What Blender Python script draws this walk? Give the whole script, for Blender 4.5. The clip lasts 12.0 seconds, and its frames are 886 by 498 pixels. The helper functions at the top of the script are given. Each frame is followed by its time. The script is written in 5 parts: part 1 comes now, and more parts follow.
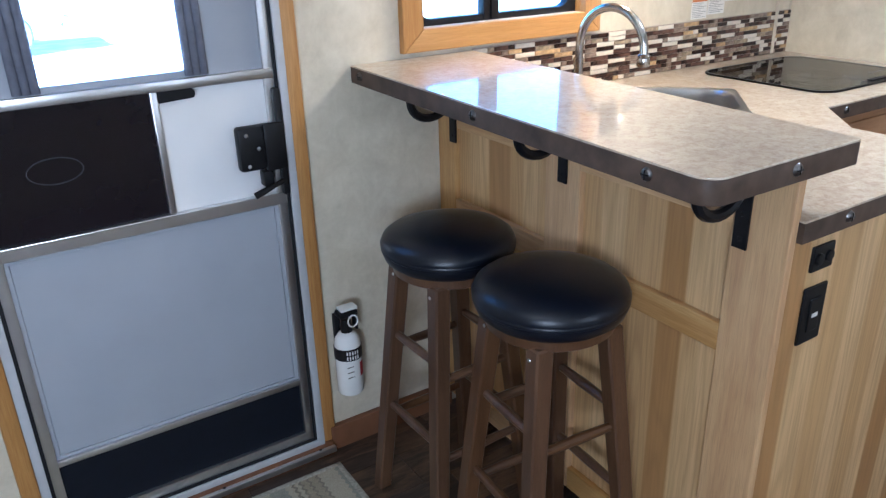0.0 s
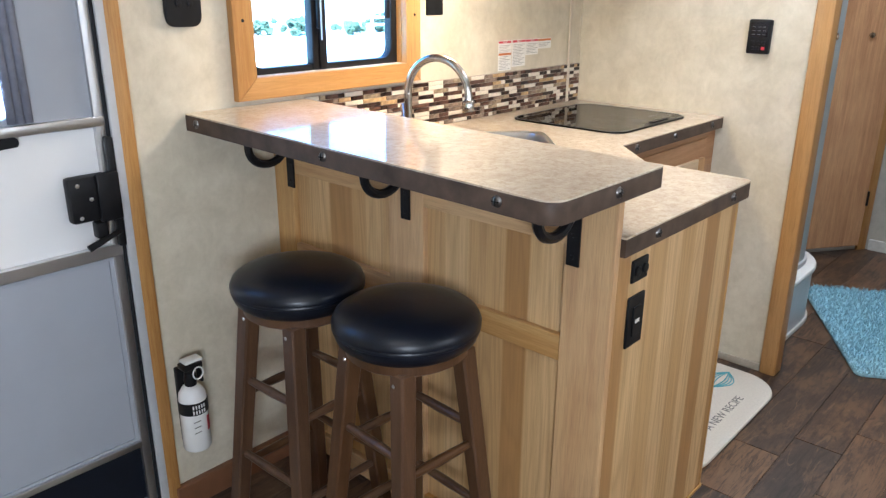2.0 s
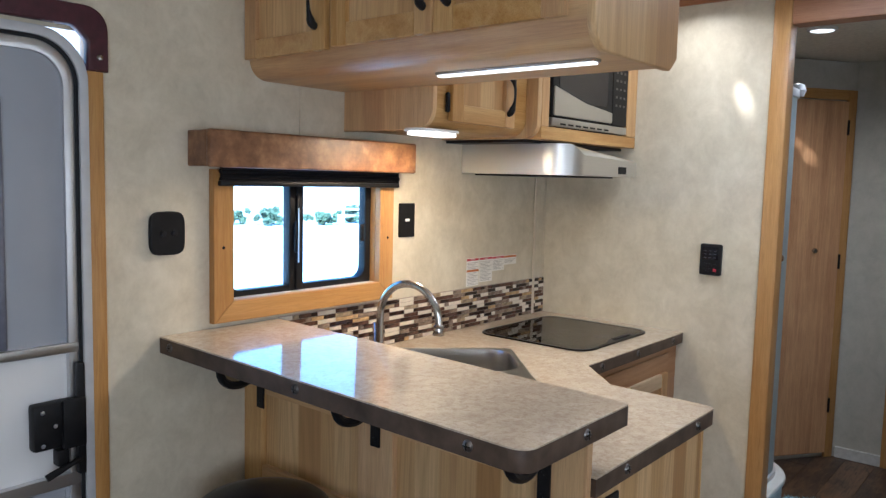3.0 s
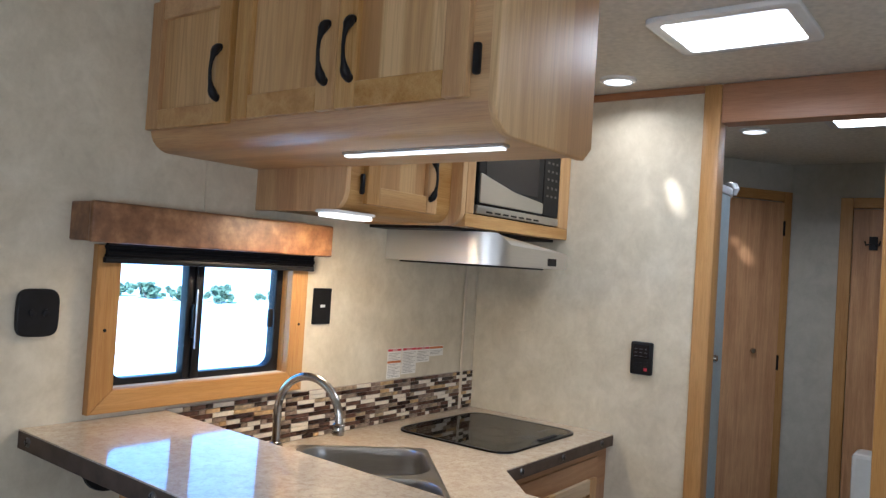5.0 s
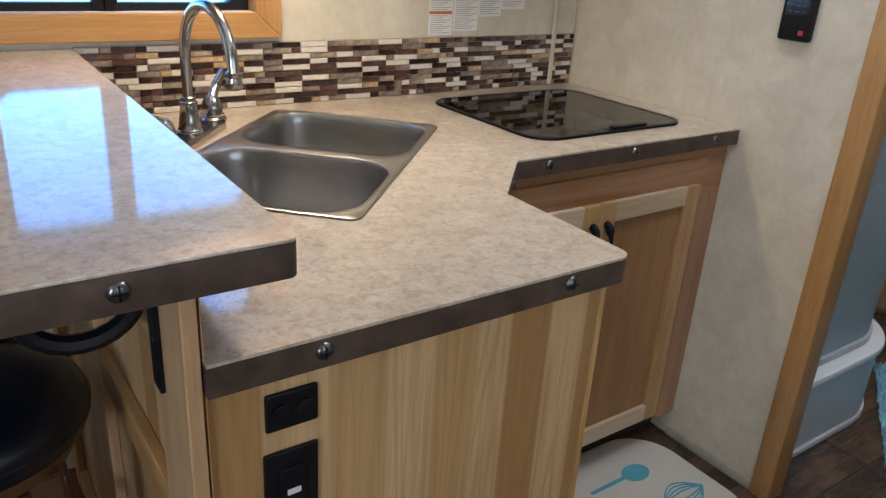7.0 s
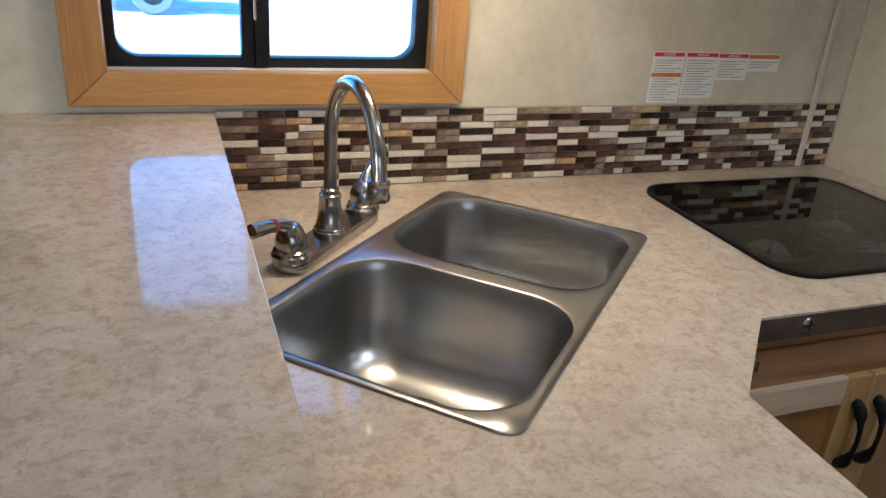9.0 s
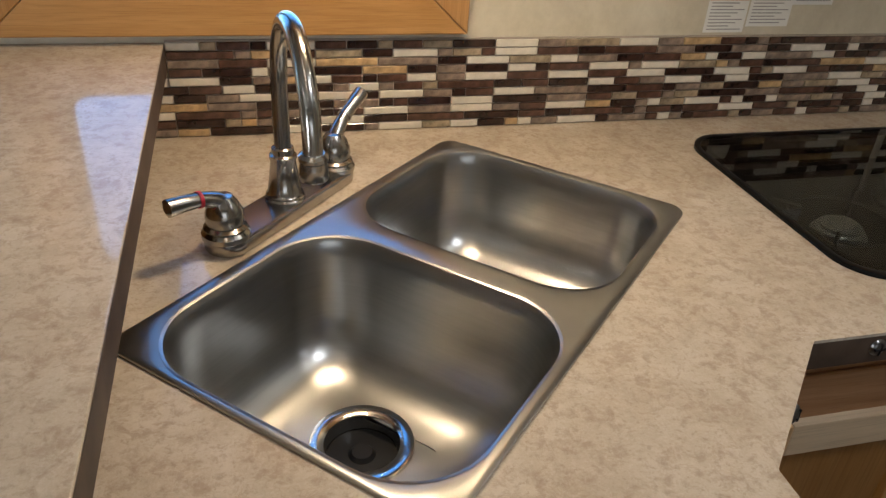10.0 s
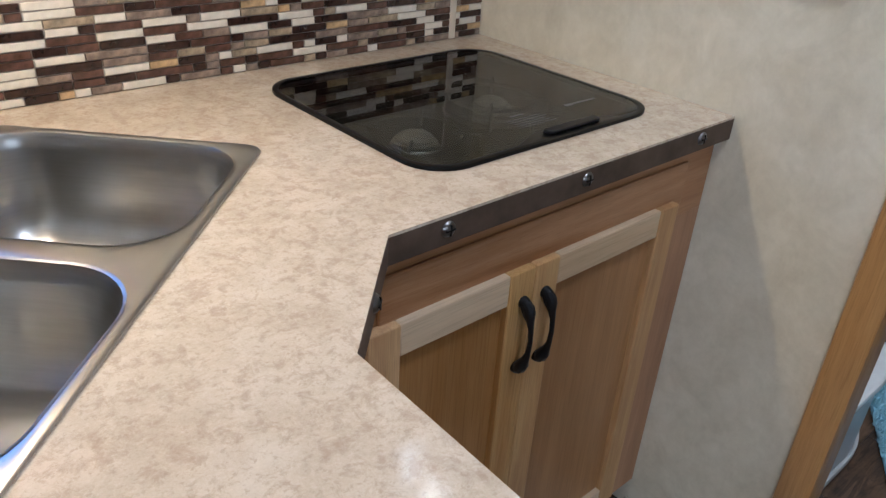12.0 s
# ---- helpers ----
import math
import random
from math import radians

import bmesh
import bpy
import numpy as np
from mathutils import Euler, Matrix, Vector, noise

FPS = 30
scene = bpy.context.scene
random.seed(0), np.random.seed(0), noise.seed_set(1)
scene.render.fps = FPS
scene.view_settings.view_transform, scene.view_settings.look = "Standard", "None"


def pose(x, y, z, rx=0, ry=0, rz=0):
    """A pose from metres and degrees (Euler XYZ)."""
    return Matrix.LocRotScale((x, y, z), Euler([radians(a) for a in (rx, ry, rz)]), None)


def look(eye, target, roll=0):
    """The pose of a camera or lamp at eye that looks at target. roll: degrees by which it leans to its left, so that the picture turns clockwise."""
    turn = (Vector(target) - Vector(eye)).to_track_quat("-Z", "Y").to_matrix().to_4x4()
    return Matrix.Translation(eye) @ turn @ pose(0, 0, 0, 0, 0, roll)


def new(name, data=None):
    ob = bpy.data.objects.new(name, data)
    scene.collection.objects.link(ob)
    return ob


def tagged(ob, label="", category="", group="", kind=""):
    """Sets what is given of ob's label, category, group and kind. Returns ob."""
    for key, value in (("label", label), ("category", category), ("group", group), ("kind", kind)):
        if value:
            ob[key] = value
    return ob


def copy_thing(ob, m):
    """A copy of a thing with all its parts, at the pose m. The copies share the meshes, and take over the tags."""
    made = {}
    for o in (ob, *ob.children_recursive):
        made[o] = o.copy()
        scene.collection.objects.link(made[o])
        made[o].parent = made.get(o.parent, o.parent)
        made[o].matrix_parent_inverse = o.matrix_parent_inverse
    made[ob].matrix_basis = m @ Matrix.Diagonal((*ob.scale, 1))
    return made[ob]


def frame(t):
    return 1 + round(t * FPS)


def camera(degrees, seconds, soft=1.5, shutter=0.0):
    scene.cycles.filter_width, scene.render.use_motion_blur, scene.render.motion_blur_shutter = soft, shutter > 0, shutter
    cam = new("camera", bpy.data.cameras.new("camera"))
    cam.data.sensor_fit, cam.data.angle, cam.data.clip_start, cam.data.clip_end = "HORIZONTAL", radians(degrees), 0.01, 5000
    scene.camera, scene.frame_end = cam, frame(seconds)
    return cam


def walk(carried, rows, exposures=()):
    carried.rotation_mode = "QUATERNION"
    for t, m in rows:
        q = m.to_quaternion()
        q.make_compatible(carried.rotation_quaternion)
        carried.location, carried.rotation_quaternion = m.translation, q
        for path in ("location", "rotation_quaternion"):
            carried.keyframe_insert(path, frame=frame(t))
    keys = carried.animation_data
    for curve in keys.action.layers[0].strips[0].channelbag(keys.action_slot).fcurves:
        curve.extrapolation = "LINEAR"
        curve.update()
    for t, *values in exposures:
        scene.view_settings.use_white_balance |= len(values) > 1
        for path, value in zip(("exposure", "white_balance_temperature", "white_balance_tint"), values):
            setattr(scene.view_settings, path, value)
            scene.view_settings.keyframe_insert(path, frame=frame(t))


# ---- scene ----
cam = camera(60.6, 12.0, soft=1.35)
PATH = [
    (0, (0.661, 0.515, 1.395), (1.646, 2.07, 0.613), -1.6),
    (0.5, (0.604, 0.515, 1.347), (1.735, 1.891, 0.436), -1.0),
    (1, (0.534, 0.535, 1.341), (1.759, 1.783, 0.37), -0.9),
    (1.5, (0.516, 0.521, 1.352), (1.813, 1.755, 0.46), -0.2),
    (2, (0.537, 0.515, 1.387), (1.939, 1.781, 0.729), 0.3),
    (2.5, (0.527, 0.509, 1.432), (2.014, 1.787, 1.037), 0.9),
    (3, (0.513, 0.51, 1.493), (2.045, 1.782, 1.31), 1.4),
    (3.5, (0.496, 0.522, 1.527), (2.057, 1.772, 1.51), 1.6),
    (3.7, (0.492, 0.532, 1.541), (2.066, 1.766, 1.572), 1.7),
    (5.3, (0.827, 0.464, 1.494), (2.427, 1.663, 1.528), 4.0),
    (5.5, (0.938, 0.442, 1.485), (2.492, 1.695, 1.357), 4.3),
    (6, (1.194, 0.524, 1.415), (2.635, 1.847, 0.997), 3.8),
    (6.5, (1.404, 0.522, 1.363), (2.672, 1.925, 0.711), 3.9),
    (6.7, (1.497, 0.509, 1.345), (2.677, 1.942, 0.601), 4.2),
    (8.3, (1.674, 0.594, 1.412), (2.539, 2.241, 0.676), 3.7),
    (8.5, (1.702, 0.67, 1.407), (2.52, 2.345, 0.682), 3.8),
    (9, (1.784, 0.895, 1.417), (2.447, 2.605, 0.621), 4.4),
    (9.5, (1.918, 1.025, 1.424), (2.431, 2.716, 0.488), 4.7),
    (10, (1.975, 1.088, 1.42), (2.444, 2.735, 0.388), 4.0),
    (10.5, (2.009, 1.121, 1.424), (2.726, 2.703, 0.432), 3.6),
    (11, (2.064, 1.105, 1.419), (3.104, 2.545, 0.5), 3.9),
    (11.5, (2.083, 1.087, 1.412), (3.266, 2.429, 0.52), 3.6),
    (12, (2.089, 1.029, 1.34), (3.272, 2.311, 0.361), 3.7),
]
# stops, kelvin and tint of the clip's own automatic exposure
EXPOSURES = [(0.0, 3.08, 4700, 10), (0.5, 3.4, 4850, 10), (1.5, 3.63, 5400, 10), (2.5, 2.72, 5050, 10), (3.5, 2.44, 5250, 10), (5.5, 2.3, 5150, 11), (6.5, 2.36, 5150, 10), (8.5, 2.17, 4850, 8),
             (9.0, 1.96, 5050, 8), (9.5, 1.82, 5350, 8), (10.0, 1.78, 5550, 8), (10.5, 1.97, 5950, 8), (11.0, 2.28, 5200, 10), (11.5, 2.46, 4950, 10), (12.0, 2.48, 4850, 10)]
walk(cam, [(t, look(eye, target, roll)) for t, eye, target, roll in PATH], EXPOSURES)

# ---- light ----
world = bpy.data.worlds.new("world")
scene.world = world
world.use_nodes = True
wn, wl = world.node_tree.nodes, world.node_tree.links
sky = wn.new("ShaderNodeTexSky")
sky.sky_type, sky.sun_disc = "NISHITA", False
SUN_EL, SUN_ROT = radians(40), radians(239)
sky.sun_elevation, sky.sun_rotation = SUN_EL, SUN_ROT
sky.air_density, sky.dust_density, sky.ozone_density, sky.altitude = 1.5, 0.0, 5.0, 800
wl.new(sky.outputs[0], wn["Background"].inputs[0])
wn["Background"].inputs[1].default_value = 0.15

sun_data = bpy.data.lights.new("sun", "SUN")
sun_data.energy, sun_data.angle, sun_data.color = 5.0, radians(0.5), (1.0, 0.96, 0.9)
sun = new("sun", sun_data)
sun_way = Vector((math.sin(SUN_ROT) * math.cos(SUN_EL), math.cos(SUN_ROT) * math.cos(SUN_EL), math.sin(SUN_EL)))
sun.matrix_world = look(sun_way * 30, (0, 0, 0))


def area_lamp(name, place, aim, watts, sx, sy, colour, spread=180, disk=False):
    data = bpy.data.lights.new(name, "AREA")
    data.energy, data.color, data.spread = watts, colour, radians(spread)
    data.shape = "DISK" if disk else "RECTANGLE"
    data.size = sx
    if not disk:
        data.size_y = sy
    ob = new(name, data)
    ob.matrix_world = look(place, aim)
    return ob


WARM_FILL, WHITE = (1.0, 0.96, 0.90), (1.0, 0.88, 0.72)
for px in (2.125, 2.235):
    area_lamp("puck_lamp", (px, 1.945, 1.612), (px, 1.945, 0), 0.62, 0.065, 0.065, (1.0, 0.70, 0.385), disk=True)
area_lamp("strip_lamp", (1.93, 1.50, 1.735), (1.93, 1.50, 0), 0.07, 0.02, 0.42, (1.0, 0.80, 0.58))
# added fill for daylight from the south, in front of two unseen windows
area_lamp("window_daylight", (1.98, -0.47, 1.35), (1.75, 2.24, 0.85), 0.8, 1.0, 0.55, WARM_FILL)
area_lamp("window_daylight", (-0.10, -0.47, 1.35), (1.1, 2.0, 1.5), 6.8, 1.0, 0.55, WARM_FILL)
area_lamp("skylight_daylight", (2.70, 1.09, 2.19), (2.70, 1.09, 0), 1.5, 0.28, 0.30, (1.0, 0.94, 0.86))
area_lamp("bath_skylight_daylight", (3.95, 0.95, 2.19), (3.95, 0.95, 0), 1.1, 0.28, 0.28, (1.0, 0.97, 0.93))
LAMPS = [(3.08, 1.585), (4.09, 1.40), (1.6, 0.35), (0.4, 0.9)]
for (lx, ly), watts in zip(LAMPS, (0.3, 1.0, 0.2, 0.4)):
    area_lamp("downlight_lamp", (lx, ly, 2.158), (lx, ly, 0), watts, 0.06, 0.06, WHITE, spread=150, disk=True)
# narrow spots added at two of the lights to lay bright patches on wall and bath door
for (lx, ly), aim, watts, cone in ((LAMPS[0], (3.27, 1.436, 1.80), 6.0, 10), (LAMPS[0], (3.27, 1.535, 1.785), 2.2, 5), (LAMPS[0], (3.27, 1.57, 1.66), 0.7, 8), (LAMPS[0], (3.27, 1.46, 1.63), 0.7, 7), (LAMPS[1], (4.89, 1.623, 1.64), 9.0, 6), (LAMPS[1], (4.83, 1.665, 1.71), 7.0, 4)):
    beam = bpy.data.lights.new("downlight_beam", "SPOT")
    beam.energy, beam.color, beam.spot_size, beam.spot_blend, beam.shadow_soft_size = watts, WHITE, radians(cone), 1.0, 0.012
    new("downlight_beam", beam).matrix_world = look((lx, ly, 2.155), aim)


# ---- materials ----
def material(name, rough=0.5, metal=0.0, spec=0.5):
    m = bpy.data.materials.new(name)
    m.use_nodes = True
    n, l = m.node_tree.nodes, m.node_tree.links
    b = n["Principled BSDF"]
    b.inputs["Roughness"].default_value, b.inputs["Metallic"].default_value = rough, metal
    b.inputs["Specular IOR Level"].default_value = spec
    return m, n, l, b


def coords(n, l, scale, kind="Object", rot=(0, 0, 0)):
    c, mp = n.new("ShaderNodeTexCoord"), n.new("ShaderNodeMapping")
    mp.inputs["Scale"].default_value = scale
    mp.inputs["Rotation"].default_value = rot
    l.new(c.outputs[kind], mp.inputs[0])
    return mp.outputs[0]


def noise_tex(n, l, vec, scale, detail=4, rough=0.55, distort=0.0):
    t = n.new("ShaderNodeTexNoise")
    t.inputs["Scale"].default_value, t.inputs["Detail"].default_value = scale, detail
    t.inputs["Roughness"].default_value, t.inputs["Distortion"].default_value = rough, distort
    l.new(vec, t.inputs["Vector"])
    return t.outputs["Fac"]


def ramp(n, l, fac, stops):
    r = n.new("ShaderNodeValToRGB")
    e = r.color_ramp.elements
    while len(e) < len(stops):
        e.new(0.5)
    for el, (p, c) in zip(e, stops):
        el.position, el.color = p, (*c, 1)
    l.new(fac, r.inputs[0])
    return r.outputs[0]


def mix(n, l, fac, a, b, blend="MIX"):
    m = n.new("ShaderNodeMix")
    m.data_type, m.blend_type = "RGBA", blend
    if isinstance(fac, (int, float)):
        m.inputs["Factor"].default_value = fac
    else:
        l.new(fac, m.inputs["Factor"])
    for s, v in (("A", a), ("B", b)):
        sock = [i for i in m.inputs if i.name == s and i.type == "RGBA"][0]
        if isinstance(v, tuple):
            sock.default_value = (*v, 1)
        else:
            l.new(v, sock)
    return [o for o in m.outputs if o.type == "RGBA"][0]


def bump(n, l, b, height, strength=0.2, dist=0.002):
    u = n.new("ShaderNodeBump")
    u.inputs["Strength"].default_value, u.inputs["Distance"].default_value = strength, dist
    l.new(height, u.inputs["Height"])
    l.new(u.outputs[0], b.inputs["Normal"])


def plain(name, colour, rough=0.5, metal=0.0, vary=0.12, scale=30, bump_by=0.05, spec=0.5):
    m, n, l, b = material(name, rough, metal, spec)
    v = coords(n, l, (1, 1, 1))
    f = noise_tex(n, l, v, scale, 5)
    lo, hi = tuple(c * (1 - vary) for c in colour), tuple(min(1, c * (1 + vary)) for c in colour)
    l.new(ramp(n, l, f, [(0.3, lo), (0.7, hi)]), b.inputs["Base Color"])
    r = n.new("ShaderNodeMapRange")
    r.inputs["To Min"].default_value, r.inputs["To Max"].default_value = max(0.02, rough - 0.06), min(1, rough + 0.06)
    l.new(noise_tex(n, l, v, scale * 0.2, 3), r.inputs["Value"])
    l.new(r.outputs[0], b.inputs["Roughness"])
    if bump_by:
        bump(n, l, b, f, bump_by, 0.001)
    return m


def wood(name, dark, mid, light, axis="z", rough=0.42, stripe=14.0, vary=1.0, band=0.6):
    """Straight grain along axis, wide tone bands across it, fine pores, a few knots."""
    m, n, l, b = material(name, rough)
    s = {"x": (0.06, 1, 1), "y": (1, 0.06, 1), "z": (1, 1, 0.06)}[axis]
    info = n.new("ShaderNodeObjectInfo")
    off = n.new("ShaderNodeVectorMath")
    off.operation = "SCALE"
    off.inputs[0].default_value = (3.1, 5.7, 4.3)
    l.new(info.outputs["Random"], off.inputs["Scale"])
    def moved(scale):
        add = n.new("ShaderNodeVectorMath")
        l.new(coords(n, l, scale), add.inputs[0])
        l.new(off.outputs[0], add.inputs[1])
        return add.outputs[0]
    wide = noise_tex(n, l, moved(s), stripe, 2, 0.5, 0.25)
    fine = noise_tex(n, l, moved(s), stripe * 9, 6, 0.65, 0.6)
    pores = noise_tex(n, l, moved(tuple(c * (0.4 if c < 1 else 1) for c in s)), stripe * 45, 3, 0.6)
    cloud = noise_tex(n, l, moved((1, 1, 1)), 5, 3)
    c = ramp(n, l, wide, [(0.34, dark), (0.47, mid), (0.55, light), (0.66, mid)])
    c2 = ramp(n, l, fine, [(0.3, dark), (0.62, light)])
    c = mix(n, l, 1 - band, c, c2)
    c = mix(n, l, 0.22, c, ramp(n, l, cloud, [(0.3, dark), (0.7, light)]))
    c = mix(n, l, ramp(n, l, pores, [(0.35, (0.28, 0.28, 0.28)), (0.5, (0, 0, 0))]), c, tuple(k * 0.55 for k in dark))
    br = n.new("ShaderNodeBrightContrast")
    add = n.new("ShaderNodeMapRange")
    add.inputs["To Min"].default_value, add.inputs["To Max"].default_value = -0.035 * vary, 0.035 * vary
    l.new(info.outputs["Random"], add.inputs["Value"])
    l.new(c, br.inputs[0])
    l.new(add.outputs[0], br.inputs[1])
    l.new(br.outputs[0], b.inputs["Base Color"])
    bump(n, l, b, fine, 0.08, 0.001)
    return m


def strip_wood(name, tones, strips=14.0, rough=0.4):
    """Edge-glued upright strips of uneven width, each with its own tone and arched growth rings."""
    m, n, l, b = material(name, rough)
    info, sep, co = n.new("ShaderNodeObjectInfo"), n.new("ShaderNodeSeparateXYZ"), n.new("ShaderNodeTexCoord")
    l.new(co.outputs["Object"], sep.inputs[0])
    def calc(op, *args):
        k = n.new("ShaderNodeMath")
        k.operation = op
        for i, v in enumerate(args):
            if isinstance(v, (int, float)):
                k.inputs[i].default_value = v
            else:
                l.new(v, k.inputs[i])
        return k.outputs[0]
    across = calc("ADD", sep.outputs["X"], sep.outputs["Y"])
    cell = n.new("ShaderNodeTexVoronoi")
    cell.voronoi_dimensions, cell.feature = "1D", "SMOOTH_F1"
    cell.inputs["Smoothness"].default_value = 0.22
    cell.inputs["Scale"].default_value = 1.0
    l.new(calc("MULTIPLY_ADD", across, strips, calc("MULTIPLY", info.outputs["Random"], 37.0)), cell.inputs["W"])
    pick = n.new("ShaderNodeSeparateColor")
    l.new(cell.outputs["Color"], pick.inputs[0])
    shift = n.new("ShaderNodeVectorMath")
    shift.operation = "MULTIPLY_ADD"
    l.new(cell.outputs["Color"], shift.inputs[0])
    shift.inputs[1].default_value = (9.0, 7.0, 5.0)
    def grain(scale):
        l2 = n.new("ShaderNodeVectorMath")
        l.new(coords(n, l, scale), l2.inputs[0])
        l.new(shift.outputs[0], l2.inputs[1])
        return l2.outputs[0]
    rings = noise_tex(n, l, grain((1, 1, 0.07)), 10, 2, 0.4, 0.15)
    lines = calc("PINGPONG", calc("MULTIPLY", rings, 26.0), 1.0)
    fine = noise_tex(n, l, grain((1, 1, 0.03)), 190, 5, 0.65, 0.4)
    cloud = noise_tex(n, l, grain((1, 1, 0.25)), 7, 3)
    dark, mid, light = tones
    c = ramp(n, l, pick.outputs[0], [(0.08, dark), (0.3, mid), (0.62, tuple((p + q) / 2 for p, q in zip(mid, light))), (0.9, light)])
    c = mix(n, l, ramp(n, l, lines, [(0.0, (0.34, 0.34, 0.34)), (0.55, (0, 0, 0))]), c, tuple(k * 0.7 for k in dark))
    c = mix(n, l, ramp(n, l, fine, [(0.34, (0.34, 0.34, 0.34)), (0.56, (0, 0, 0))]), c, tuple(k * 0.62 for k in dark))
    c = mix(n, l, ramp(n, l, cloud, [(0.42, (0, 0, 0)), (0.75, (0.28, 0.28, 0.28))]), c, dark)
    l.new(c, b.inputs["Base Color"])
    bump(n, l, b, fine, 0.07, 0.001)
    return m


HICK = ((0.34, 0.17, 0.058), (0.50, 0.29, 0.112), (0.63, 0.415, 0.185))
wood_z, wood_x, wood_y = (wood("hickory_" + a, *HICK, axis=a, vary=1.7) for a in "zxy")
wood_panel = strip_wood("hickory_panel", ((0.42, 0.232, 0.084), (0.53, 0.322, 0.128), (0.69, 0.478, 0.235)))
face_x, face_z = (wood("red_hickory_" + a, (0.25, 0.115, 0.05), (0.36, 0.185, 0.085), (0.46, 0.27, 0.14), a) for a in "xz")
face_rail = wood("streaked_hickory_rail", (0.20, 0.085, 0.033), (0.37, 0.195, 0.092), (0.47, 0.28, 0.15), "x", stripe=20, band=0.75)
wood_inset = wood("hickory_inset", (0.25, 0.115, 0.034), (0.33, 0.165, 0.055), (0.42, 0.235, 0.09), "z", stripe=9)
OAK = ((0.33, 0.155, 0.042), (0.43, 0.225, 0.066), (0.51, 0.29, 0.10))
oak_z, oak_x, oak_y = (wood("honey_oak_" + a, *OAK, axis=a, band=0.4, vary=0.5) for a in "zxy")
CHER = ((0.26, 0.115, 0.05), (0.34, 0.16, 0.075), (0.42, 0.21, 0.105))
trim_y = wood("trim_wood_y", *CHER, axis="y")
bath_wood = wood("bath_door_wood", (0.25, 0.105, 0.036), (0.41, 0.20, 0.078), (0.58, 0.335, 0.155), "z", rough=0.3, stripe=16)
walnut = wood("walnut_stain", (0.048, 0.021, 0.009), (0.082, 0.040, 0.019), (0.12, 0.063, 0.031), "z", rough=0.33, stripe=24, vary=0.25)
walnut_x = wood("walnut_stain_round", (0.048, 0.021, 0.009), (0.082, 0.040, 0.019), (0.12, 0.063, 0.031), "x", rough=0.28, stripe=24, vary=0.25)
skirting = plain("brown_skirting", (0.17, 0.075, 0.035), 0.5, vary=0.2, scale=12)


def wallpaper(name, a, b_, c):
    m, n, l, b = material(name, 0.42, 0, 0.35)
    v = coords(n, l, (1, 1, 1))
    big, small, dash = noise_tex(n, l, v, 9, 6, 0.68, 0.4), noise_tex(n, l, v, 70, 4, 0.6), noise_tex(n, l, coords(n, l, (1, 1, 0.7)), 30, 5, 0.7, 0.6)
    col = ramp(n, l, big, [(0.28, a), (0.5, b_), (0.72, c)])
    col = mix(n, l, 0.2, col, ramp(n, l, dash, [(0.38, a), (0.62, c)]))
    col = mix(n, l, 0.10, col, ramp(n, l, small, [(0.3, a), (0.7, c)]))
    l.new(col, b.inputs["Base Color"])
    bump(n, l, b, small, 0.06, 0.001)
    return m


wall_mat = wallpaper("mottled_wallpaper", (0.50, 0.445, 0.33), (0.61, 0.552, 0.425), (0.72, 0.662, 0.53))
bath_wall_mat = wallpaper("bath_wallpaper", (0.38, 0.365, 0.315), (0.46, 0.44, 0.385), (0.52, 0.50, 0.44))
ceiling_mat = plain("ceiling_vinyl", (0.62, 0.58, 0.50), 0.6, scale=50)


def laminate(name):
    """Pale stone-look laminate: soft clouds, small broken flecks, a clear glossy wear layer."""
    m, n, l, b = material(name, 0.45, 0, 0.15)
    v = coords(n, l, (1, 1, 1))
    big, mid = noise_tex(n, l, v, 20, 5, 0.65, 0.4), noise_tex(n, l, v, 58, 5, 0.7, 0.4)
    fleck, fine = noise_tex(n, l, v, 150, 4, 0.65, 0.3), noise_tex(n, l, v, 420, 3, 0.7)
    col = ramp(n, l, big, [(0.33, (0.485, 0.40, 0.295)), (0.5, (0.56, 0.475, 0.36)), (0.68, (0.635, 0.55, 0.435))])
    col = mix(n, l, ramp(n, l, mid, [(0.48, (0, 0, 0)), (0.62, (0.7, 0.7, 0.7))]), col, (0.385, 0.285, 0.195))
    col = mix(n, l, ramp(n, l, fleck, [(0.32, (0.35, 0.35, 0.35)), (0.46, (0, 0, 0))]), col, (0.68, 0.59, 0.49))
    col = mix(n, l, ramp(n, l, fleck, [(0.55, (0, 0, 0)), (0.67, (0.5, 0.5, 0.5))]), col, (0.33, 0.24, 0.165))
    col = mix(n, l, 0.12, col, ramp(n, l, fine, [(0.35, (0.36, 0.28, 0.21)), (0.65, (0.72, 0.63, 0.54))]))
    l.new(col, b.inputs["Base Color"])
    b.inputs["Coat Weight"].default_value, b.inputs["Coat Roughness"].default_value, b.inputs["Coat IOR"].default_value = 1.0, 0.075, 1.62
    bump(n, l, b, mid, 0.02, 0.001)
    return m


laminate_mat = laminate("counter_laminate")
edge_mat = plain("counter_edge_band", (0.078, 0.053, 0.038), 0.5, vary=0.38, scale=20, spec=0.25)


def brushed(name, colour, rough, axis):
    m, n, l, b = material(name, rough, 1.0)
    s = [1, 1, 1]
    s[axis] = 0.02
    f = noise_tex(n, l, coords(n, l, tuple(s)), 420, 3, 0.6)
    l.new(ramp(n, l, f, [(0.3, tuple(c * 0.92 for c in colour)), (0.7, colour)]), b.inputs["Base Color"])
    r = n.new("ShaderNodeMapRange")
    r.inputs["To Min"].default_value, r.inputs["To Max"].default_value = rough - 0.05, rough + 0.06
    l.new(f, r.inputs["Value"])
    l.new(r.outputs[0], b.inputs["Roughness"])
    b.inputs["Anisotropic"].default_value = 0.4
    return m


